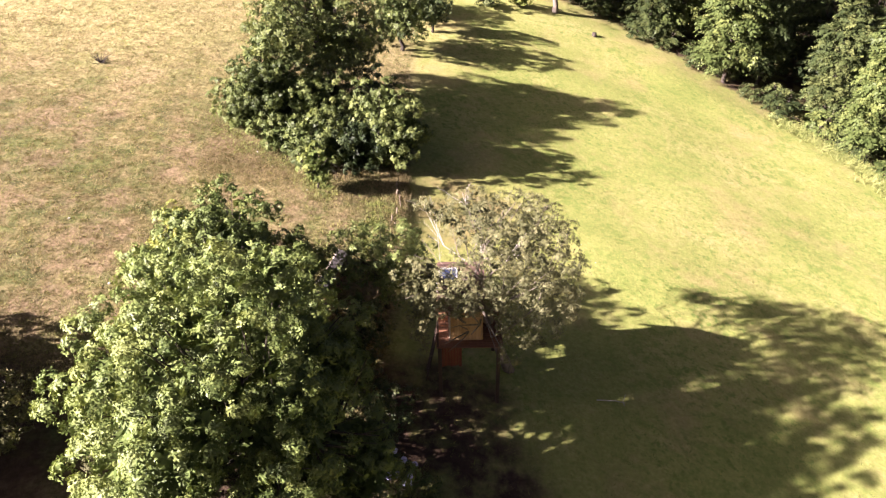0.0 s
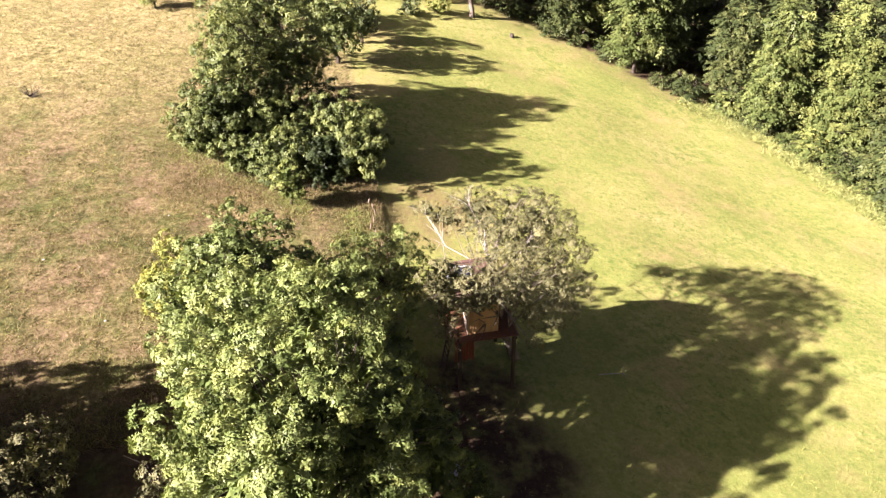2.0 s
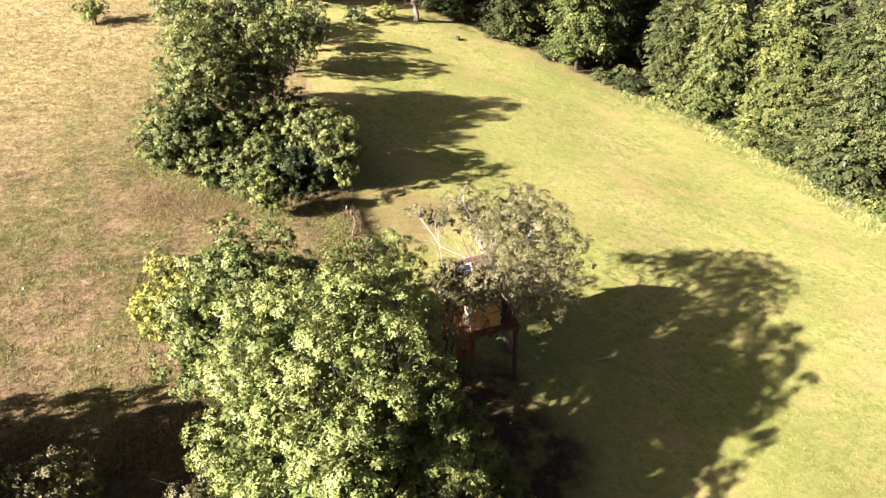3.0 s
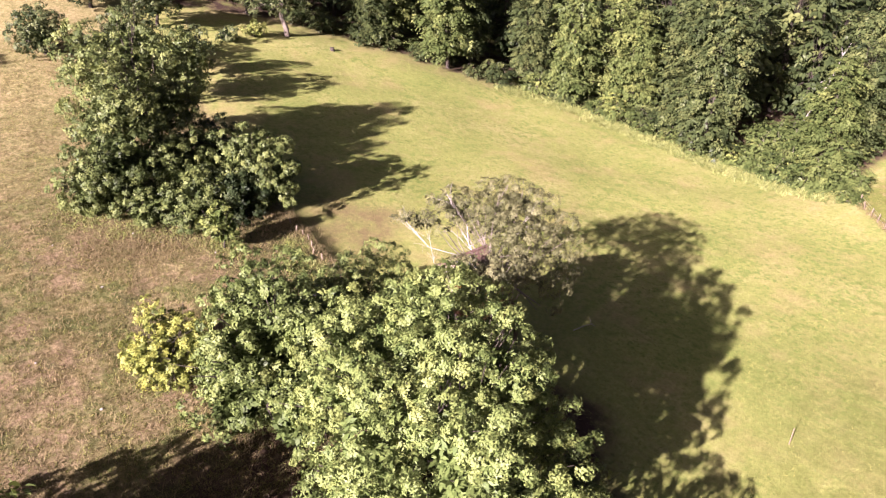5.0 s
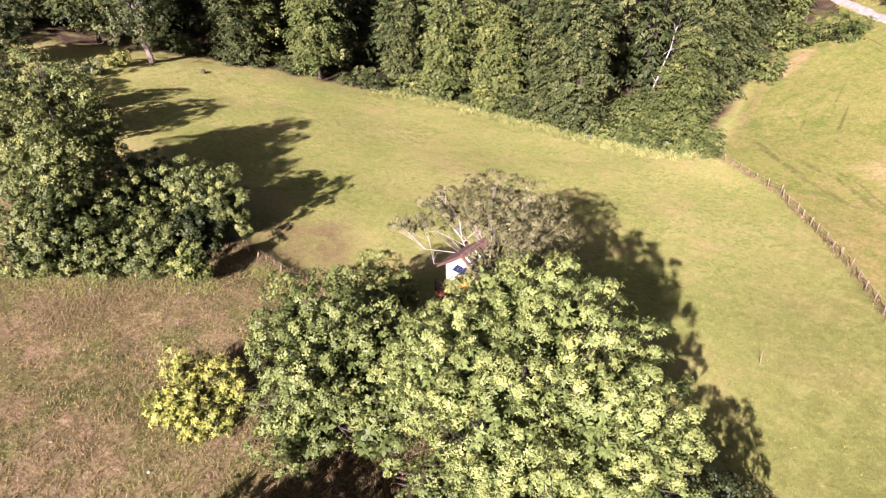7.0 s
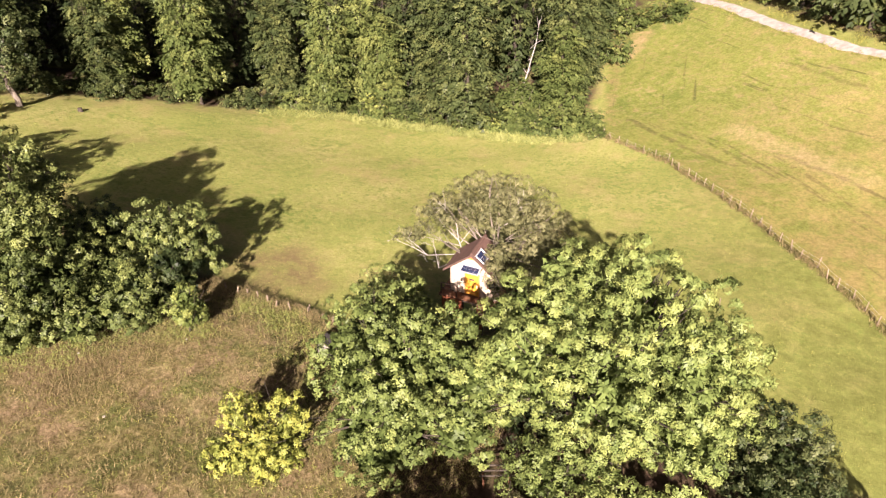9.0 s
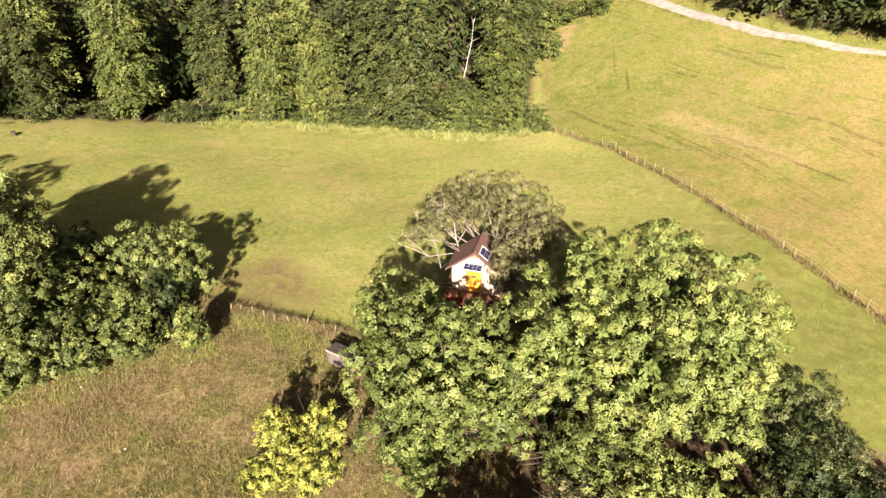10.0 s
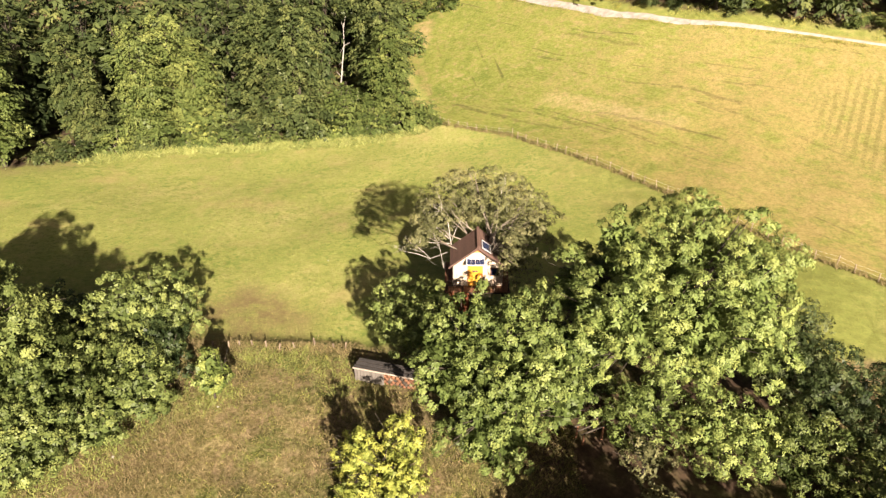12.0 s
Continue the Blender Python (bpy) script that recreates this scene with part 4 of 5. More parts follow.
def edge_shrubs():
    """Low leafy shrubs that close the foot of the wood."""
    models = []
    for seed, mat, label in ((401, LEAF_FOREST_PALE, "low leafy shrub at the foot of the wood"), (411, LEAF_FOREST, "low leafy shrub at the foot of the wood"), (421, LEAF_HEDGE, "yellow-green bramble shrub at the foot of the wood")):
        root = thing("edge_shrub", (0, 0, -50), label, "shrub", "shrubs at the foot of the wood")
        lobes = [(0, 0, 1.2, 1.7, 1.7, 1.6), (0.9, 0.4, 0.8, 1.2, 1.2, 1.1)]
        mesh_part("trunk", limbs("trunk", (0, 0, -0.2), lobes, 0.05, seed, 2, 4), BARK_FOREST, root)
        mesh_part("crown", fronds("crown", lobes, 40, 0.55, 5, 5, 0.75, 0.29, seed + 1), mat, root)
        models.append([root, False])
    rng = np.random.default_rng(19)
    spots = []
    for (ax, ay), (bx, by) in zip(WOOD_EDGE[1:], WOOD_EDGE[2:]):
        length = math.hypot(bx - ax, by - ay)
        n = max(1, round(length / 1.9))
        for k in range(n):
            t = (k + rng.uniform(0.1, 0.9)) / n
            f = (rng.uniform(0.3, 1.4) if k % 2 else rng.uniform(2.0, 4.5)) + (1.4 if ax > 47 else 0)
            x, y = ax + (bx - ax) * t - (by - ay) / length * f, ay + (by - ay) * t + (bx - ax) / length * f
            kind = rng.choice(3, p=(0.55, 0.35, 0.1) if x > 38 else (0.12, 0.86, 0.02))
            s = rng.uniform(0.6, 1.25)
            m = pose(x, y, gz(x, y), 0, 0, rng.uniform(0, 360)) @ Matrix.Diagonal((s, s, s, 1))
            spots.append((kind, m))
    for (ax, ay), (bx, by) in zip(ROAD[:-1], ROAD[1:]):
        length = math.hypot(bx - ax, by - ay)
        for k in range(round(length / 3.0)):
            t, f, s = rng.random(), rng.uniform(2.6, 4.6), rng.uniform(0.4, 1.0)
            x, y = ax + (bx - ax) * t - (by - ay) / length * f, ay + (by - ay) * t + (bx - ax) / length * f
            spots.append((rng.choice(3, p=(0.35, 0.45, 0.2)), pose(x, y, gz(x, y), 0, 0, rng.uniform(0, 360)) @ Matrix.Diagonal((s, s, s * 0.8, 1))))
    for x, y, s in ((47.6, 30.9, 0.65), (49.4, 31.4, 0.8), (50.8, 32.0, 1.1), (48.6, 34.6, 1.25), (47.2, 38.5, 1.2), (75.5, 35.2, 1.6), (88.4, 36.4, 1.7), (91.0, 31.2, 1.8), (90.8, 36.0, 1.5), (93.5, 28.2, 1.0), (50.5, 40.8, 1.5), (53.5, 42.0, 1.6), (56.8, 43.0, 1.6), (49.0, 38.8, 1.3), (59.0, 43.8, 1.4), (48.6, 41.2, 1.4), (51.8, 39.6, 1.3), (54.6, 44.4, 1.6), (51.0, 43.4, 1.6)):
        spots.append((0, pose(x, y, gz(x, y), 0, 0, rng.uniform(0, 360)) @ Matrix.Diagonal((s, s, s, 1))))
    for kind, m in spots:
        root, used = models[kind]
        if used:
            copy_thing(root, m @ Matrix.Diagonal((*[1 / c for c in root.scale], 1)))
        else:
            root.matrix_basis = m
            models[kind][1] = True


edge_shrubs()


def leaning_trunk():
    x, y = 59.7, 45.0
    z = gz(x, y)
    root = thing("birch_tree", (x, y, z), "pale leaning birch trunk in a gap of the wood", "tree")
    rng = np.random.default_rng(61)
    stem = wander(rng, (0, 0, -0.3), (4.4, -1.6, 11.8), 7, 0.12)
    runs = [(stem, [0.11, 0.10, 0.09, 0.08, 0.07, 0.05, 0.03])]
    for k in range(2, 6):
        for _ in range(2):
            runs.append(([stem[k], stem[k] + rng.normal(0, 0.7, 3) + (0, 0, 0.6)], [0.05, 0.015]))
    mesh_part("trunk", mesh_from("trunk", *tubes(runs, 7)), BARK_GREY, root, smooth_faces=True)
    mesh_part("crown", foliage("crown", [(4.6, -1.6, 13.0, 2.2, 2.2, 2.2)], 40, 0.8, 9, 8, 0.36, 62), LEAF_FOREST, root)


leaning_trunk()

def lone_tree():
    x, y = 12.4, 83.0
    tree("hornbeam_tree", x, y, [(x + 0.4, y + 0.3, 7.6, 4.0, 3.6, 3.4), (x - 0.8, y + 0.2, 6.0, 4.0, 3.4, 2.2), (x - 0.2, y + 0.6, 10.5, 3.0, 2.8, 2.8)], 190, 0.8, 14, 8, 0.3, LEAF_DARK, BARK_FOREST, 0.3, 301, "dark leafy hornbeam with a bare trunk")


lone_tree()


# ---- grass, weeds and hedge bottoms ----
def tufts(name, spots, blades, tall, wide, material, label, category, seed, lean=0.5, broad=0.022):
    """Tufts of upright blades on the ground at the given spots."""
    rng = np.random.default_rng(seed)
    n = len(spots)
    idx = np.repeat(np.arange(n), blades)
    m = len(idx)
    xy = spots[idx] + rng.normal(0, wide, (m, 2))
    base = np.column_stack([xy, height(xy[:, 0], xy[:, 1]) - 0.02])
    w = rng.uniform(0, 2 * math.pi, m)
    side = np.column_stack([np.cos(w), np.sin(w), np.zeros(m)])
    h = tall * rng.uniform(0.5, 1.2, m) * np.repeat(rng.uniform(0.6, 1.3, n), blades)
    tip = base + np.column_stack([rng.normal(0, lean, m) * h, rng.normal(0, lean, m) * h, h])
    half = np.minimum(h * 0.14, broad)[:, None]
    verts = np.stack([base - side * half, base + side * half, tip], 1).reshape(-1, 3)
    tone = np.clip(np.repeat(rng.normal(0.5, 0.2, n), blades) + rng.normal(0, 0.15, m), 0, 1)
    me = mesh_from(name, verts, np.arange(m * 3).reshape(m, 3), tone)
    me.materials.append(material)
    return tagged(new(name, me), label, category, kind="stuff")


def scatter_grass():
    rng = np.random.default_rng(77)
    a = np.column_stack([rng.uniform(-42, -3.5, 24000), 22 + 60 * rng.random(24000) ** 1.5])
    tufts("meadow_grass", a, 7, 0.20, 0.14, GRASS_DRY, "short dry brown meadow grass in tufts", "grass", 1, 0.9, 0.018)
    b = np.column_stack([rng.uniform(-42, -3.5, 18000), 22 + 60 * rng.random(18000) ** 1.5])
    tufts("meadow_herbs", b, 6, 0.15, 0.12, GRASS_GREEN, "low green herbs among the dry grass", "grass", 2, 0.9, 0.015)
    c = np.column_stack([rng.uniform(-2.5, 44, 20000), rng.uniform(-6, 80, 20000)])
    c = c[(beside(c[:, 0], c[:, 1], WOOD_EDGE) < -1) & (beside(c[:, 0], c[:, 1], FENCE) < -0.5)]
    tufts("lawn_weeds", c, 5, 0.11, 0.09, GRASS_GREEN, "low green weeds in the mown lawn", "grass", 3, 1.1)
    along = []
    for (ax, ay), (bx, by) in zip(WOOD_EDGE[5:11], WOOD_EDGE[6:11]):
        n = int(34 * math.hypot(bx - ax, by - ay))
        t = rng.random(n)
        along.append(np.column_stack([ax + (bx - ax) * t, ay + (by - ay) * t]) + rng.normal(0, 0.75, (n, 2)))
    tufts("wood_edge_nettles", np.concatenate(along) - np.array((0.9, 0.3)), 14, 0.5, 0.3, LEAF_NETTLE, "yellow-green nettles and bracken along the wood's edge", "undergrowth", 4, 1.0, 0.04)
    along = []
    for (ax, ay), (bx, by) in zip(FENCE, FENCE[1:]):
        n = int(14 * math.hypot(bx - ax, by - ay))
        t = rng.random(n)
        along.append(np.column_stack([ax + (bx - ax) * t, ay + (by - ay) * t]) + rng.normal(0, 0.22, (n, 2)))
    tufts("fence_grass", np.concatenate(along), 6, 0.38, 0.12, GRASS_DRY, "long dry grass left standing under the fence", "grass", 5, 0.4)
    along = []
    for (ax, ay), (bx, by) in zip(ROAD, ROAD[1:]):
        n = int(16 * math.hypot(bx - ax, by - ay))
        t, side = rng.random(n), rng.choice((-1, 1), n, p=(0.4, 0.6))
        far = np.where(side > 0, rng.uniform(1.0, 4.0, n), -0.75 - np.abs(rng.normal(0, 0.35, n)))
        length = math.hypot(bx - ax, by - ay)
        along.append(np.column_stack([ax + (bx - ax) * t - (by - ay) / length * far, ay + (by - ay) * t + (bx - ax) / length * far]))
    along = np.concatenate(along)
    along = along[(np.sin(along[:, 0] * 0.9) + np.sin(along[:, 1] * 0.63) + rng.normal(0, 0.7, len(along))) > -0.3]
    tufts("verge_herbs", along, 9, 0.34, 0.25, GRASS_GREEN, "rough green herbs on the track's verges", "undergrowth", 7, 0.8, 0.03)
    hay = np.column_stack([rng.uniform(8, 92, 5000), rng.uniform(-34, 34, 5000)])
    hay = hay[(beside(hay[:, 0], hay[:, 1], FENCE) > 0.8) & (beside(hay[:, 0], hay[:, 1], ROAD) < -1) & (rng.random(5000) < 0.45)]
    tufts("cut_hay", hay, 7, 0.1, 0.16, GRASS_DRY, "pale wisps of cut hay left on the mown field", "hay", 8, 2.2, 0.025)
    d = np.column_stack([rng.normal(-3.5, 0.45, 900), rng.uniform(34, 45, 900)])
    skirts = []
    for x, y, r in ((-14.4, 46.6, 1.8), (-12.2, 44.9, 1.5), (-9.8, 43.4, 1.5), (-16.4, 48.5, 1.6), (-8.8, 41.4, 1.1), (-13.4, 32.0, 1.0), (-15.8, 31.2, 1.0), (-5.0, 37.4, 1.5), (-6.2, 35.0, 1.7), (-4.4, 40.2, 1.1)):
        w, f = rng.uniform(0, 2 * math.pi, 80), r * rng.random(80) ** 0.5
        skirts.append(np.column_stack([x + f * np.cos(w), y + f * np.sin(w)]))
    tufts("skirt_herbs", np.concatenate(skirts), 16, 0.2, 0.32, LEAF_HEDGE, "yellow-green herbs round the feet of the bushes", "undergrowth", 9, 0.9, 0.02)
    e = np.column_stack([rng.uniform(-17, -4, 1400), rng.normal(43.0, 1.3, 1400)])
    tufts("bank_grass", np.concatenate([d, e]), 9, 0.2, 0.25, GRASS_DRY, "tall straw-coloured grass on the bank", "grass", 6, 0.8, 0.014)


scatter_grass()


# ---- the tree house ----
def panel_materials():
    n = Nodes("solar_cells", rough=0.12, spec=0.6)
    n.colour(n.ramp(n.noise(3.0, 2.0, coords=n.local()), [(0.3, (0.008, 0.012, 0.03)), (0.7, (0.02, 0.028, 0.055))]))
    a = Nodes("pale_aluminium", rough=0.35, metal=0.7)
    a.colour(a.ramp(a.noise(12.0), [(0.3, (0.6, 0.6, 0.6)), (0.7, (0.8, 0.8, 0.8))]))
    return n.mat, a.mat


CELL, ALU = panel_materials()
HUT_WHITE = wood_material("whitewashed_boards", (0.29, 0.225, 0.16), (0.45, 0.385, 0.295))
DOOR_OCHRE = wood_material("ochre_door", (0.34, 0.15, 0.015), (0.50, 0.25, 0.03))
ROOF_BROWN = wood_material("brown_roof_boards", (0.045, 0.026, 0.020), (0.100, 0.058, 0.043))
RED_BOARDS = wood_material("rust_red_boards", (0.10, 0.030, 0.014), (0.22, 0.070, 0.030))


def solar_panel(centre, across, along, wide, tall, label):
    """A framed panel: across and along are its two axes."""
    c, a, b = Vector(centre), Vector(across).normalized(), Vector(along).normalized()
    b = (b - a * a.dot(b)).normalized()
    root = thing("solar_panel", c, label, "solar panel")
    root.matrix_basis = Matrix.Translation(c) @ Matrix((a, b, a.cross(b))).transposed().to_4x4()
    w, h = wide / 2, tall / 2
    part("backing", box(-w, -h, 0.0, w, h, 0.02, 0), ALU, root)
    for x0, y0, x1, y1 in ((-w, -h, w, -h + 0.05), (-w, h - 0.05, w, h), (-w, -h + 0.05, -w + 0.05, h - 0.05), (w - 0.05, -h + 0.05, w, h - 0.05)):
        part("frame", box(x0, y0, 0.02, x1, y1, 0.055, 0.004), ALU, root)
    nx, ny = 4, 2
    cw, ch = (wide - 0.14) / nx, (tall - 0.14) / ny
    for i in range(nx):
        for j in range(ny):
            x, y = -w + 0.07 + i * cw, -h + 0.07 + j * ch
            part("cell", box(x + 0.006, y + 0.006, 0.02, x + cw - 0.006, y + ch - 0.006, 0.032, 0), CELL, root)
    return root


DECK, EAVES, RIDGE, MID = 3.82, 5.85, 7.2, 26.66
FRONT, BACK, NORTH, SOUTH = -0.17, 1.4, 28.2, 25.1


def tree_house():
    z0 = gz(0, 26.7)
    root = thing("tree_house", (0, 26.7, z0), "small whitewashed wooden tree house with brown gable roof", "tree house")

    def w(name, bm, mat, parent=None, label=""):
        bmesh.ops.translate(bm, vec=(0, -26.7, -z0), verts=bm.verts)
        return part(name, bm, mat, parent or root, label)

    def roofline(y):
        return RIDGE - (RIDGE - EAVES) * abs(y - MID) / 1.62

    # deck on stilts
    for y in np.arange(24.6, 28.7, 0.16):
        w("plank", box(-0.80, y, DECK - 0.05, 2.35, y + 0.145, DECK, 0.006), WOOD_BROWN)
    for x in (-0.65, 2.15):
        w("beam", box(x - 0.08, 24.55, DECK - 0.24, x + 0.08, 28.8, DECK - 0.055), WOOD_DARK)
    for x in (-0.65, 2.15):
        for y in (24.8, 28.5):
            w("stilt", box(x - 0.09, y - 0.09, gz(x, y) - 0.3, x + 0.09, y + 0.09, DECK - 0.245), WOOD_DARK)
    for k in range(9):
        y = 27.2 + 0.15 * k
        w("skirt_board", box(-0.84, y, 1.9 + 0.05 * (k % 3), -0.81, y + 0.14, DECK - 0.06, 0.005), RED_BOARDS)
    for k in range(7):
        x = -0.62 + 0.15 * k
        w("skirt_board", box(x, 26.3, 0.9 + 0.04 * (k % 3), x + 0.14, 26.33, DECK - 0.3, 0.005), RED_BOARDS)
    # front and back walls of upright whitewashed boards, side walls of bare ones
    n = 17
    for k in range(n):
        y0, y1 = SOUTH + (NORTH - SOUTH) * k / n, SOUTH + (NORTH - SOUTH) * (k + 0.96) / n
        top = roofline((y0 + y1) / 2) - 0.1
        door_gap = 26.33 < (y0 + y1) / 2 < 27.28
        proud = 0.006 * (k % 2)
        low = 5.48 if door_gap else DECK
        w("wall_board", box(FRONT - proud, y0, low, FRONT + 0.05, y1, min(top, 6.45), 0.005), HUT_WHITE)
        w("wall_board", box(BACK - 0.05, y0, DECK, BACK + proud, y1, top, 0.005), WOOD_TAN)
        if top > 6.5:
            w("gable_board", box(FRONT - 0.02 - proud, y0, 6.455, FRONT + 0.05, y1, top, 0.005), WOOD_ORANGE)
    n = 10
    for k in range(n):
        x0, x1 = FRONT + 0.06 + (BACK - FRONT - 0.12) * k / n, FRONT + 0.06 + (BACK - FRONT - 0.12) * (k + 0.96) / n
        for y in (SOUTH, NORTH - 0.05):
            w("wall_board", box(x0, y, DECK, x1, y + 0.05, EAVES - 0.12, 0.005), WOOD_TAN)
    # door with frame, slot and handle
    door = w("door", box(FRONT - 0.05, 26.40, DECK + 0.02, FRONT + 0.03, 27.22, 5.4), DOOR_OCHRE, label="ochre yellow plank door")
    w("door_slot", box(FRONT - 0.062, 26.66, 4.98, FRONT - 0.045, 27.0, 5.08, 0.004), CELL, door, "dark glazed slot")
    w("door_handle", box(FRONT - 0.10, 26.45, 4.5, FRONT - 0.055, 26.5, 4.68), ALU, door)
    w("door_frame", box(FRONT - 0.07, 26.33, DECK, FRONT + 0.02, 26.395, 5.47), WOOD_ORANGE)
    w("door_frame", box(FRONT - 0.07, 27.225, DECK, FRONT + 0.02, 27.29, 5.47), WOOD_ORANGE)
    w("door_frame", box(FRONT - 0.07, 26.40, 5.405, FRONT + 0.02, 27.22, 5.47), WOOD_ORANGE)
    # a small framed window beside the door
    window = w("window", box(FRONT - 0.05, 25.32, 4.65, FRONT - 0.008, 25.86, 5.3), WOOD_BROWN)
    w("pane", box(FRONT - 0.058, 25.38, 4.71, FRONT - 0.048, 25.80, 5.24, 0), CELL, window)
    w("corner_board", box(FRONT - 0.035, NORTH - 0.06, DECK, FRONT - 0.012, NORTH + 0.03, EAVES - 0.05), WOOD_GREY)
    w("corner_board", box(FRONT - 0.035, SOUTH - 0.03, DECK, FRONT - 0.012, SOUTH + 0.06, EAVES - 0.05), WOOD_GREY)
    # roof of overlapping boards on both slopes
    x0, x1, run, drop = FRONT - 0.48, BACK + 0.1, 1.72, 1.45
    for sgn in (-1, 1):
        for i in range(10):
            s0, s1 = i / 10, (i + 1.15) / 10
            y0, y1 = MID + sgn * run * s0, MID + sgn * run * s1
            za, zb = RIDGE - drop * s0, RIDGE - drop * s1 + 0.03
            c = [(x0, y0, za), (x0, y1, zb), (x1, y1, zb), (x1, y0, za)]
            w("roof_board", slab(c if sgn < 0 else c[::-1], 0.035), ROOF_BROWN)
        y1, z1 = MID + sgn * (run + 0.12), RIDGE - drop * 1.07
        c = [(x0 - 0.02, MID, RIDGE + 0.02), (x0 - 0.02, y1, z1 + 0.03), (x0 - 0.02, y1, z1 - 0.12), (x0 - 0.02, MID, RIDGE - 0.16)]
        w("verge_board", slab(c, 0.035), ROOF_BROWN)
    w("ridge_cap", box(x0 - 0.03, MID - 0.09, RIDGE - 0.01, x1 + 0.03, MID + 0.09, RIDGE + 0.06), ROOF_BROWN)
    # railing round the deck
    for x, y in ((-0.73, 24.7), (-0.73, 25.6), (-0.73, 27.6), (-0.73, 28.6)):
        w("railing_post", box(x - 0.045, y - 0.045, DECK, x + 0.045, y + 0.045, DECK + 0.85), WOOD_DARK)
    for z in (0.42, 0.8):
        w("rail", box(-0.765, 27.65, DECK + z, -0.695, 28.55, DECK + z + 0.07), WOOD_DARK)
    # ladder up to the deck on the west side
    zf = gz(-1.3, 26.1)
    for y in (25.72, 26.48):
        w("ladder_rail", slab([(-0.78, y, DECK), (-1.45, y, zf - 0.1), (-1.37, y, zf - 0.1), (-0.70, y, DECK)], 0.05), WOOD_DARK)
    for i in range(1, 10):
        t = i / 10
        x, z = -0.74 - 0.67 * t, DECK + (zf - DECK) * t
        w("rung", box(x - 0.03, 25.68, z - 0.02, x + 0.03, 26.48, z + 0.02), WOOD_DARK)
    return root


tree_house()
solar_panel((-0.18, 26.66 - 0.48, 7.2 - 0.48 * 0.843 + 0.10), (1, 0, 0), (0, 1, 0.8), 0.85, 0.72, "framed solar panel lying on the hut's roof")
solar_panel((-0.46, 26.82, 5.93), (0, -1, 0), (1, 0, 0.25), 1.2, 0.6, "framed solar panel mounted over the hut's door")


# ---- fences ----
def post_fence(name, line, gap, tall, label, seed, wires=(0.55, 0.95), jitter=0.1, thick=0.05):
    rng = np.random.default_rng(seed)
    root = thing(name, (*line[0], gz(*line[0])), label, "fence")
    ox, oy, oz = root.location
    tops = []
    for (ax, ay), (bx, by) in zip(line, line[1:]):
        n = max(1, round(math.hypot(bx - ax, by - ay) / gap))
        for k in range(n):
            x, y = ax + (bx - ax) * k / n + rng.normal(0, jitter), ay + (by - ay) * k / n + rng.normal(0, jitter)
            z, h = gz(x, y), tall * rng.uniform(0.85, 1.12)
            dx, dy = rng.normal(0, 0.06, 2)
            me = mesh_from("post", *tubes([([(0, 0, -0.2), (dx * 0.5, dy * 0.5, h * 0.5), (dx, dy, h), (dx, dy, h + 0.01)], [thick * 1.1, thick, thick * 0.95, 0.005])], 6))
            ob = mesh_part("post", me, WOOD_POST, root)
            ob.location = (x - ox, y - oy, z - oz)
            tops.append((x - ox, y - oy, z - oz))
    for f in wires:
        runs = [([Vector(a) + Vector((0, 0, f)), Vector(b) + Vector((0, 0, f))], [0.004, 0.004]) for a, b in zip(tops, tops[1:])]
        mesh_part("wire", mesh_from("wire", *tubes(runs, 4)), ALU, root)
    return root


post_fence("field_fence", FENCE, 1.5, 0.9, "wire fence on weathered wooden posts beside the mown field", 3, wires=(0.45, 0.78), thick=0.045)
post_fence("bank_fence", [(-3.35, 35.0), (-3.5, 39.0), (-3.7, 43.8)], 0.75, 0.45, "row of short weathered stakes along the bank", 4, wires=(), jitter=0.2)


# ---- small things among the trees and on the grass ----
# planks and cover boards darkened: the pile's shade is put into their colour
WOOD_SHADED = wood_material("shade_dimmed_planks", (0.060, 0.054, 0.046), (0.150, 0.135, 0.115))
SHADE_DARK = wood_material("shade_dark_boards", (0.012, 0.011, 0.010), (0.045, 0.040, 0.036))


def wood_pile():
    x, y = -6.7, 32.0
    z = gz(x, y)
    root = thing("wood_pile", (x, y, z), "low stack of split logs behind grey planks under boards, darkened for shade", "wood pile")
    rng = np.random.default_rng(8)
    for row in range(5):
        for k in range(14):
            a = -1.85 + 0.26 * k + 0.13 * (row % 2)
            r = rng.uniform(0.09, 0.125)
            me = mesh_from("log", *tubes([([(-0.3, 0, 0), (-0.295, 0, 0), (0.295, 0, 0), (0.3, 0, 0)], [0.01, r, r, 0.01])], 7))
            ob = mesh_part("log", me, WOOD_BROWN if rng.random() < 0.5 else WOOD_POST if rng.random() < 0.3 else BARK, root)
            ob.location = (rng.uniform(-0.05, 0.05), a, 0.1 + 0.2 * row)
    for k in range(10):
        a = 0.1 + 0.18 * k
        part("plank", box(-0.40, a, 0.02 - 0.03 * (k % 2), -0.375, a + 0.165, 1.02 - 0.025 * (k % 3), 0.005), WOOD_SHADED, root)
    for k in range(3):
        part("cover_board", box(-0.36 + 0.26 * k, -1.95 + 0.1 * k, 1.06 + 0.03 * k, -0.12 + 0.26 * k, 1.95 - 0.06 * k, 1.09 + 0.03 * k, 0.006), SHADE_DARK, root)
    part("edge_batten", box(-0.45, -1.95, 1.05, -0.37, 1.98, 1.10, 0.006), WOOD_GREY, root, "pale weathered batten")
    root.rotation_euler = (0, 0, radians(-14))


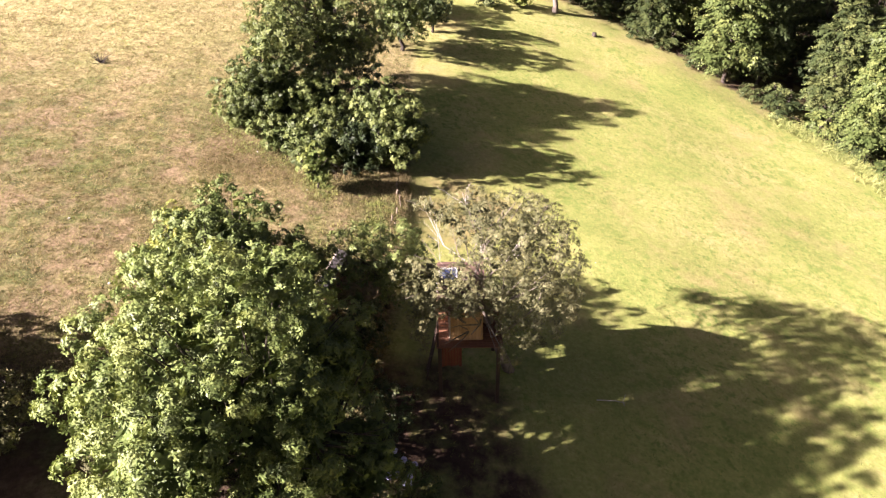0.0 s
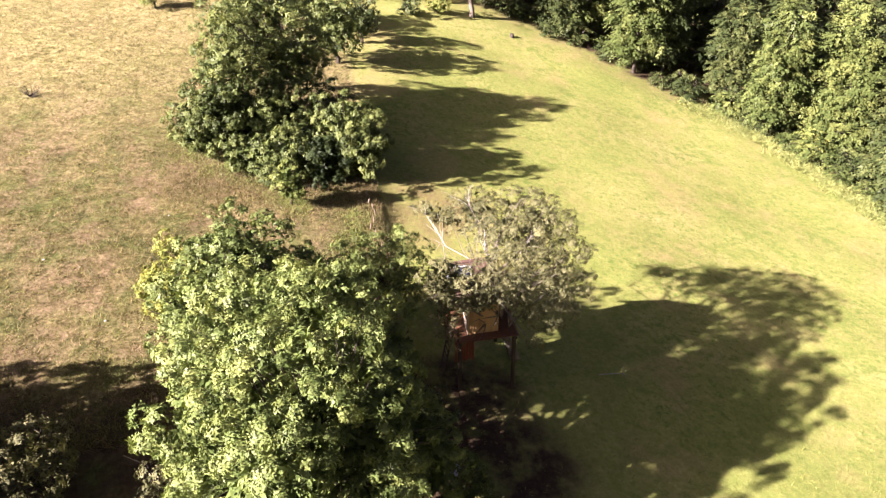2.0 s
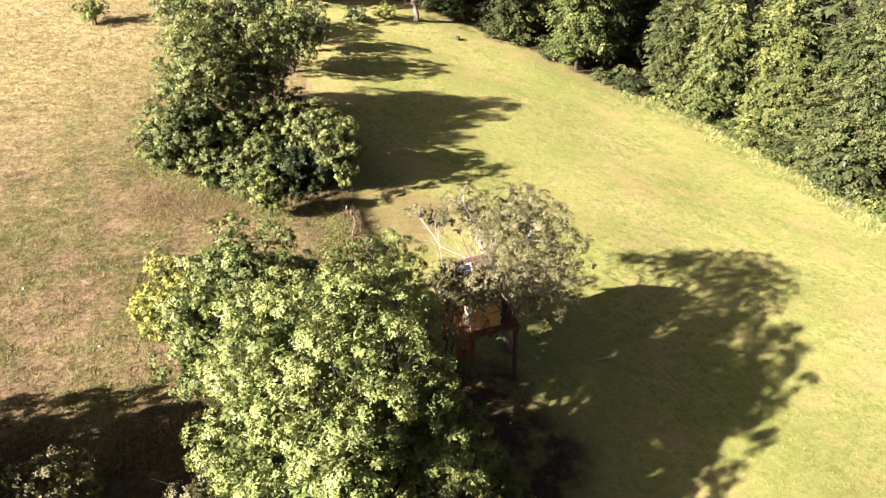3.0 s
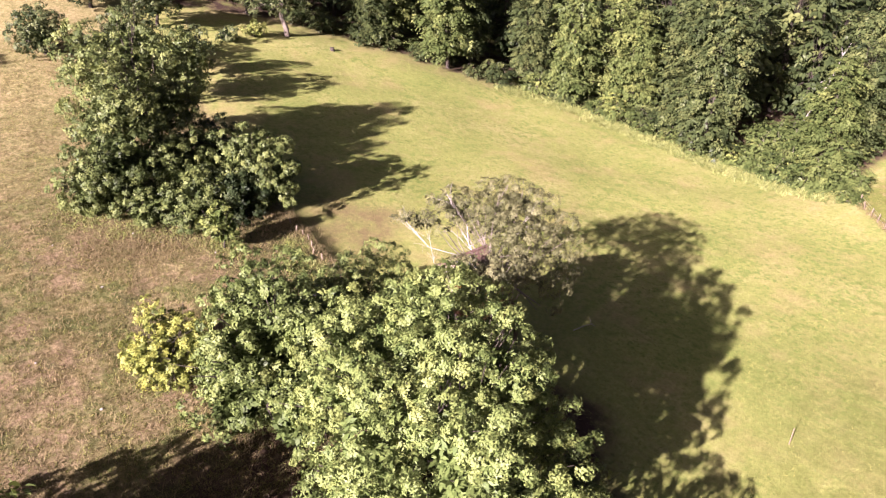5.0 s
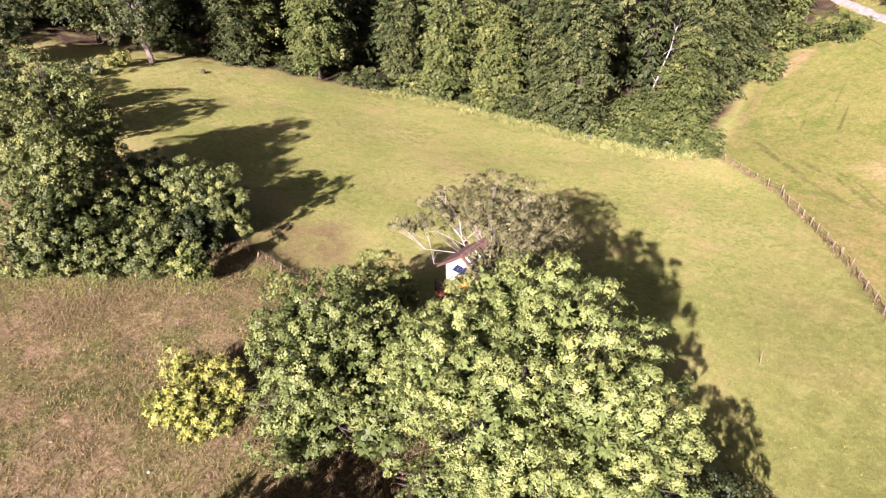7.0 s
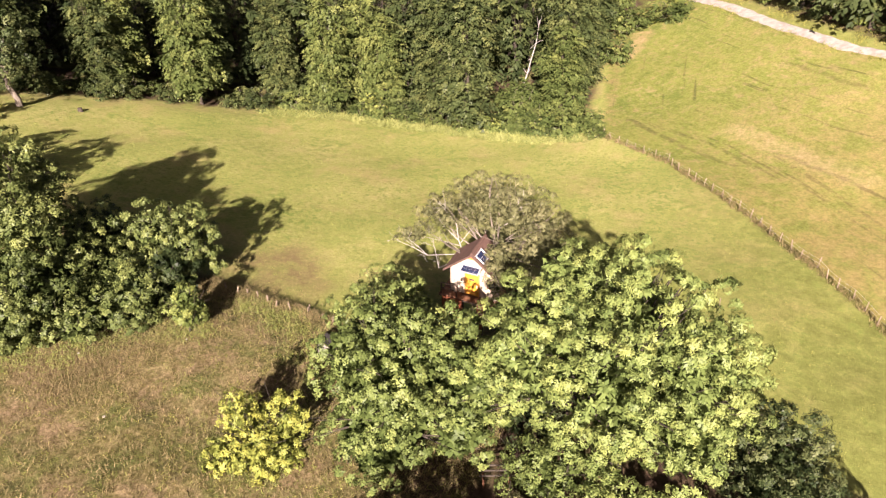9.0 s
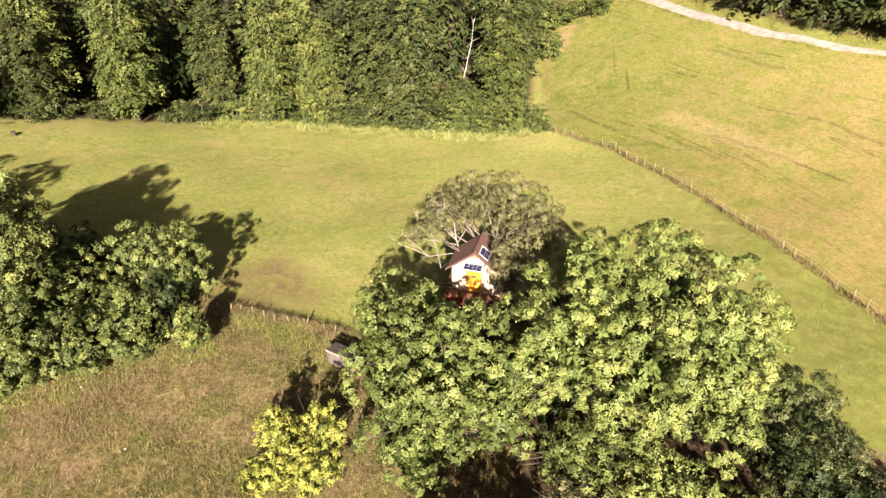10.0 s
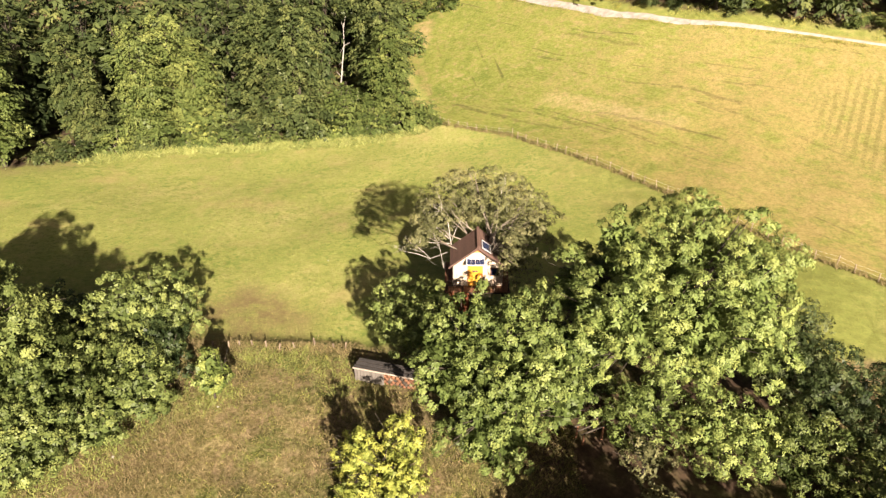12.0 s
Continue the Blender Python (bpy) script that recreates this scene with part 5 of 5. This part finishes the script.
def log_rack():
    x, y = -11.0, 21.0
    z = gz(x, y)
    root = thing("wooden_rack", (x, y, z), "rough orange-brown wooden rack of poles in the shade", "rack")
    for px in (-0.3, 0.3):
        for py in (-0.6, 0.6):
            part("post", box(px - 0.05, py - 0.05, -0.2, px + 0.05, py + 0.05, 0.95), WOOD_BROWN, root)
    for px in (-0.3, 0.0, 0.3):
        part("pole", box(px - 0.04, -0.8, 0.955, px + 0.04, 0.8, 1.03, 0.02), BARK, root)
    root.rotation_euler = (0, 0, radians(25))


def hydrangea():
    x, y = -2.5, 19.6
    z = gz(x, y)
    root = thing("hydrangea", (x, y, z), "hydrangea bush with pale lilac flower heads in shade", "flower bush")
    lobes = [(0, 0, 0.75, 0.75, 0.75, 0.7)]
    mesh_part("stems", limbs("stems", (0, 0, -0.1), lobes, 0.03, 7, 9, 5), BARK, root)
    mesh_part("crown", foliage("crown", lobes, 26, 0.28, 9, 8, 0.15, 8), LEAF_DARK, root)
    n = Nodes("lilac_petals", rough=0.8)
    n.colour(n.ramp(n.noise(6.0), [(0.35, (0.38, 0.36, 0.58)), (0.65, (0.66, 0.64, 0.80))]))
    rng = np.random.default_rng(17)
    for _ in range(11):
        u = unit(rng.normal(0, 1, 3) + np.array((0.2, -0.3, 1.0)))
        bm = bmesh.new()
        bmesh.ops.create_icosphere(bm, subdivisions=2, radius=0.14)
        for v in bm.verts:
            v.co *= 1 + 0.18 * noise.noise(v.co * 14 + Vector(u))
        head = part("flower_head", bm, n.mat, root)
        head.location = Vector((0, 0, 0.75)) + Vector(u * np.array((0.8, 0.8, 0.75)))


def stone_material():
    n = Nodes("limestone", rough=0.9, spec=0.2)
    a = n.noise(4.0, 5.0)
    n.colour(n.ramp(a, [(0.3, (0.20, 0.185, 0.16)), (0.7, (0.38, 0.36, 0.32))]))
    n.bump(a, 0.5, 0.03)
    return n.mat


def stones():
    mat = stone_material()
    rng = np.random.default_rng(23)
    for k, (x, y, r) in enumerate(((-13.6, 45.0, 0.15), (-18.2, 45.2, 0.12), (-20.6, 34.7, 0.11), (-16.5, 40.0, 0.13), (-22.6, 35.4, 0.14), (-18.5, 30.2, 0.15), (-12.3, 43.4, 0.1), (9.6, 38.2, 0.1), (8.9, 40.0, 0.08), (-9.6, 41.0, 0.11))):
        bm = bmesh.new()
        bmesh.ops.create_icosphere(bm, subdivisions=2, radius=r * 0.5)
        for v in bm.verts:
            v.co *= 1 + 0.45 * noise.noise(v.co * 3.5 / r * 0.25 + Vector((k, 0, 0)))
            v.co.z *= 0.55
        me = bpy.data.meshes.new("stone")
        bm.to_mesh(me)
        bm.free()
        me.materials.append(mat)
        ob = new("stone", me)
        ob.location = (x, y, gz(x, y) + r * 0.2)
        ob.rotation_euler = (0, 0, rng.uniform(0, 6))
        tagged(ob, "pale limestone lump lying in the short grass", "stone", "stones in the grass")


def stake_and_stump():
    x, y = 11.3, 12.9
    me = mesh_from("stake", *tubes([([(0, 0, -0.2), (0.08, 0.05, 0.5), (0.17, 0.1, 1.05), (0.172, 0.1, 1.06)], [0.03, 0.028, 0.025, 0.005])], 7))
    me.materials.append(WOOD_POST)
    ob = new("stake", me)
    ob.location = (x, y, gz(x, y))
    tagged(ob, "thin leaning wooden stake standing alone in the lawn", "stake")
    x, y = 16.5, 79.5
    me = mesh_from("stump", *tubes([([(0, 0, -0.15), (0, 0, 0.05), (0.02, 0.01, 0.38), (0.02, 0.01, 0.385)], [0.36, 0.28, 0.24, 0.01])], 10))
    me.materials.append(BARK)
    ob = new("tree_stump", me)
    ob.location = (x, y, gz(x, y))
    tagged(ob, "short brown tree stump at the lawn's far end", "stump")
    x, y = -28.4, 56.2
    root = thing("dead_bush", (x, y, gz(x, y)), "small dead brown bush in the dry meadow", "bush")
    rng = np.random.default_rng(44)
    runs = []
    for _ in range(30):
        tip = np.array((rng.normal(0, 0.6), rng.normal(0, 0.6), rng.uniform(0.3, 0.9)))
        runs.append(([(0, 0, -0.05), tip * 0.5 + rng.normal(0, 0.08, 3), tip], [0.025, 0.018, 0.005]))
    mesh_part("twigs", mesh_from("twigs", *tubes(runs, 4)), BARK, root)


def fallen_branch():
    x, y = 7.4, 25.6
    root = thing("fallen_branch", (x, y, gz(x, y)), "bare pale fallen branch lying on the shaded lawn", "branch")
    main = [(0, 0, 0.06), (0.45, -0.06, 0.09), (0.95, -0.10, 0.08), (1.45, -0.22, 0.05)]
    fork = [(1.30, -0.18, 0.06), (1.44, 0.02, 0.16), (1.50, 0.22, 0.22)]
    mesh_part("branch", mesh_from("branch", *tubes([(main, [0.03, 0.028, 0.024, 0.012]), (fork, [0.022, 0.018, 0.008]), ([(1.32, -0.19, 0.06), (1.38, -0.45, 0.05)], [0.018, 0.008])], 6)), BARK_PALE, root, smooth_faces=True)


fallen_branch()
wood_pile()
log_rack()
hydrangea()
stones()
stake_and_stump()
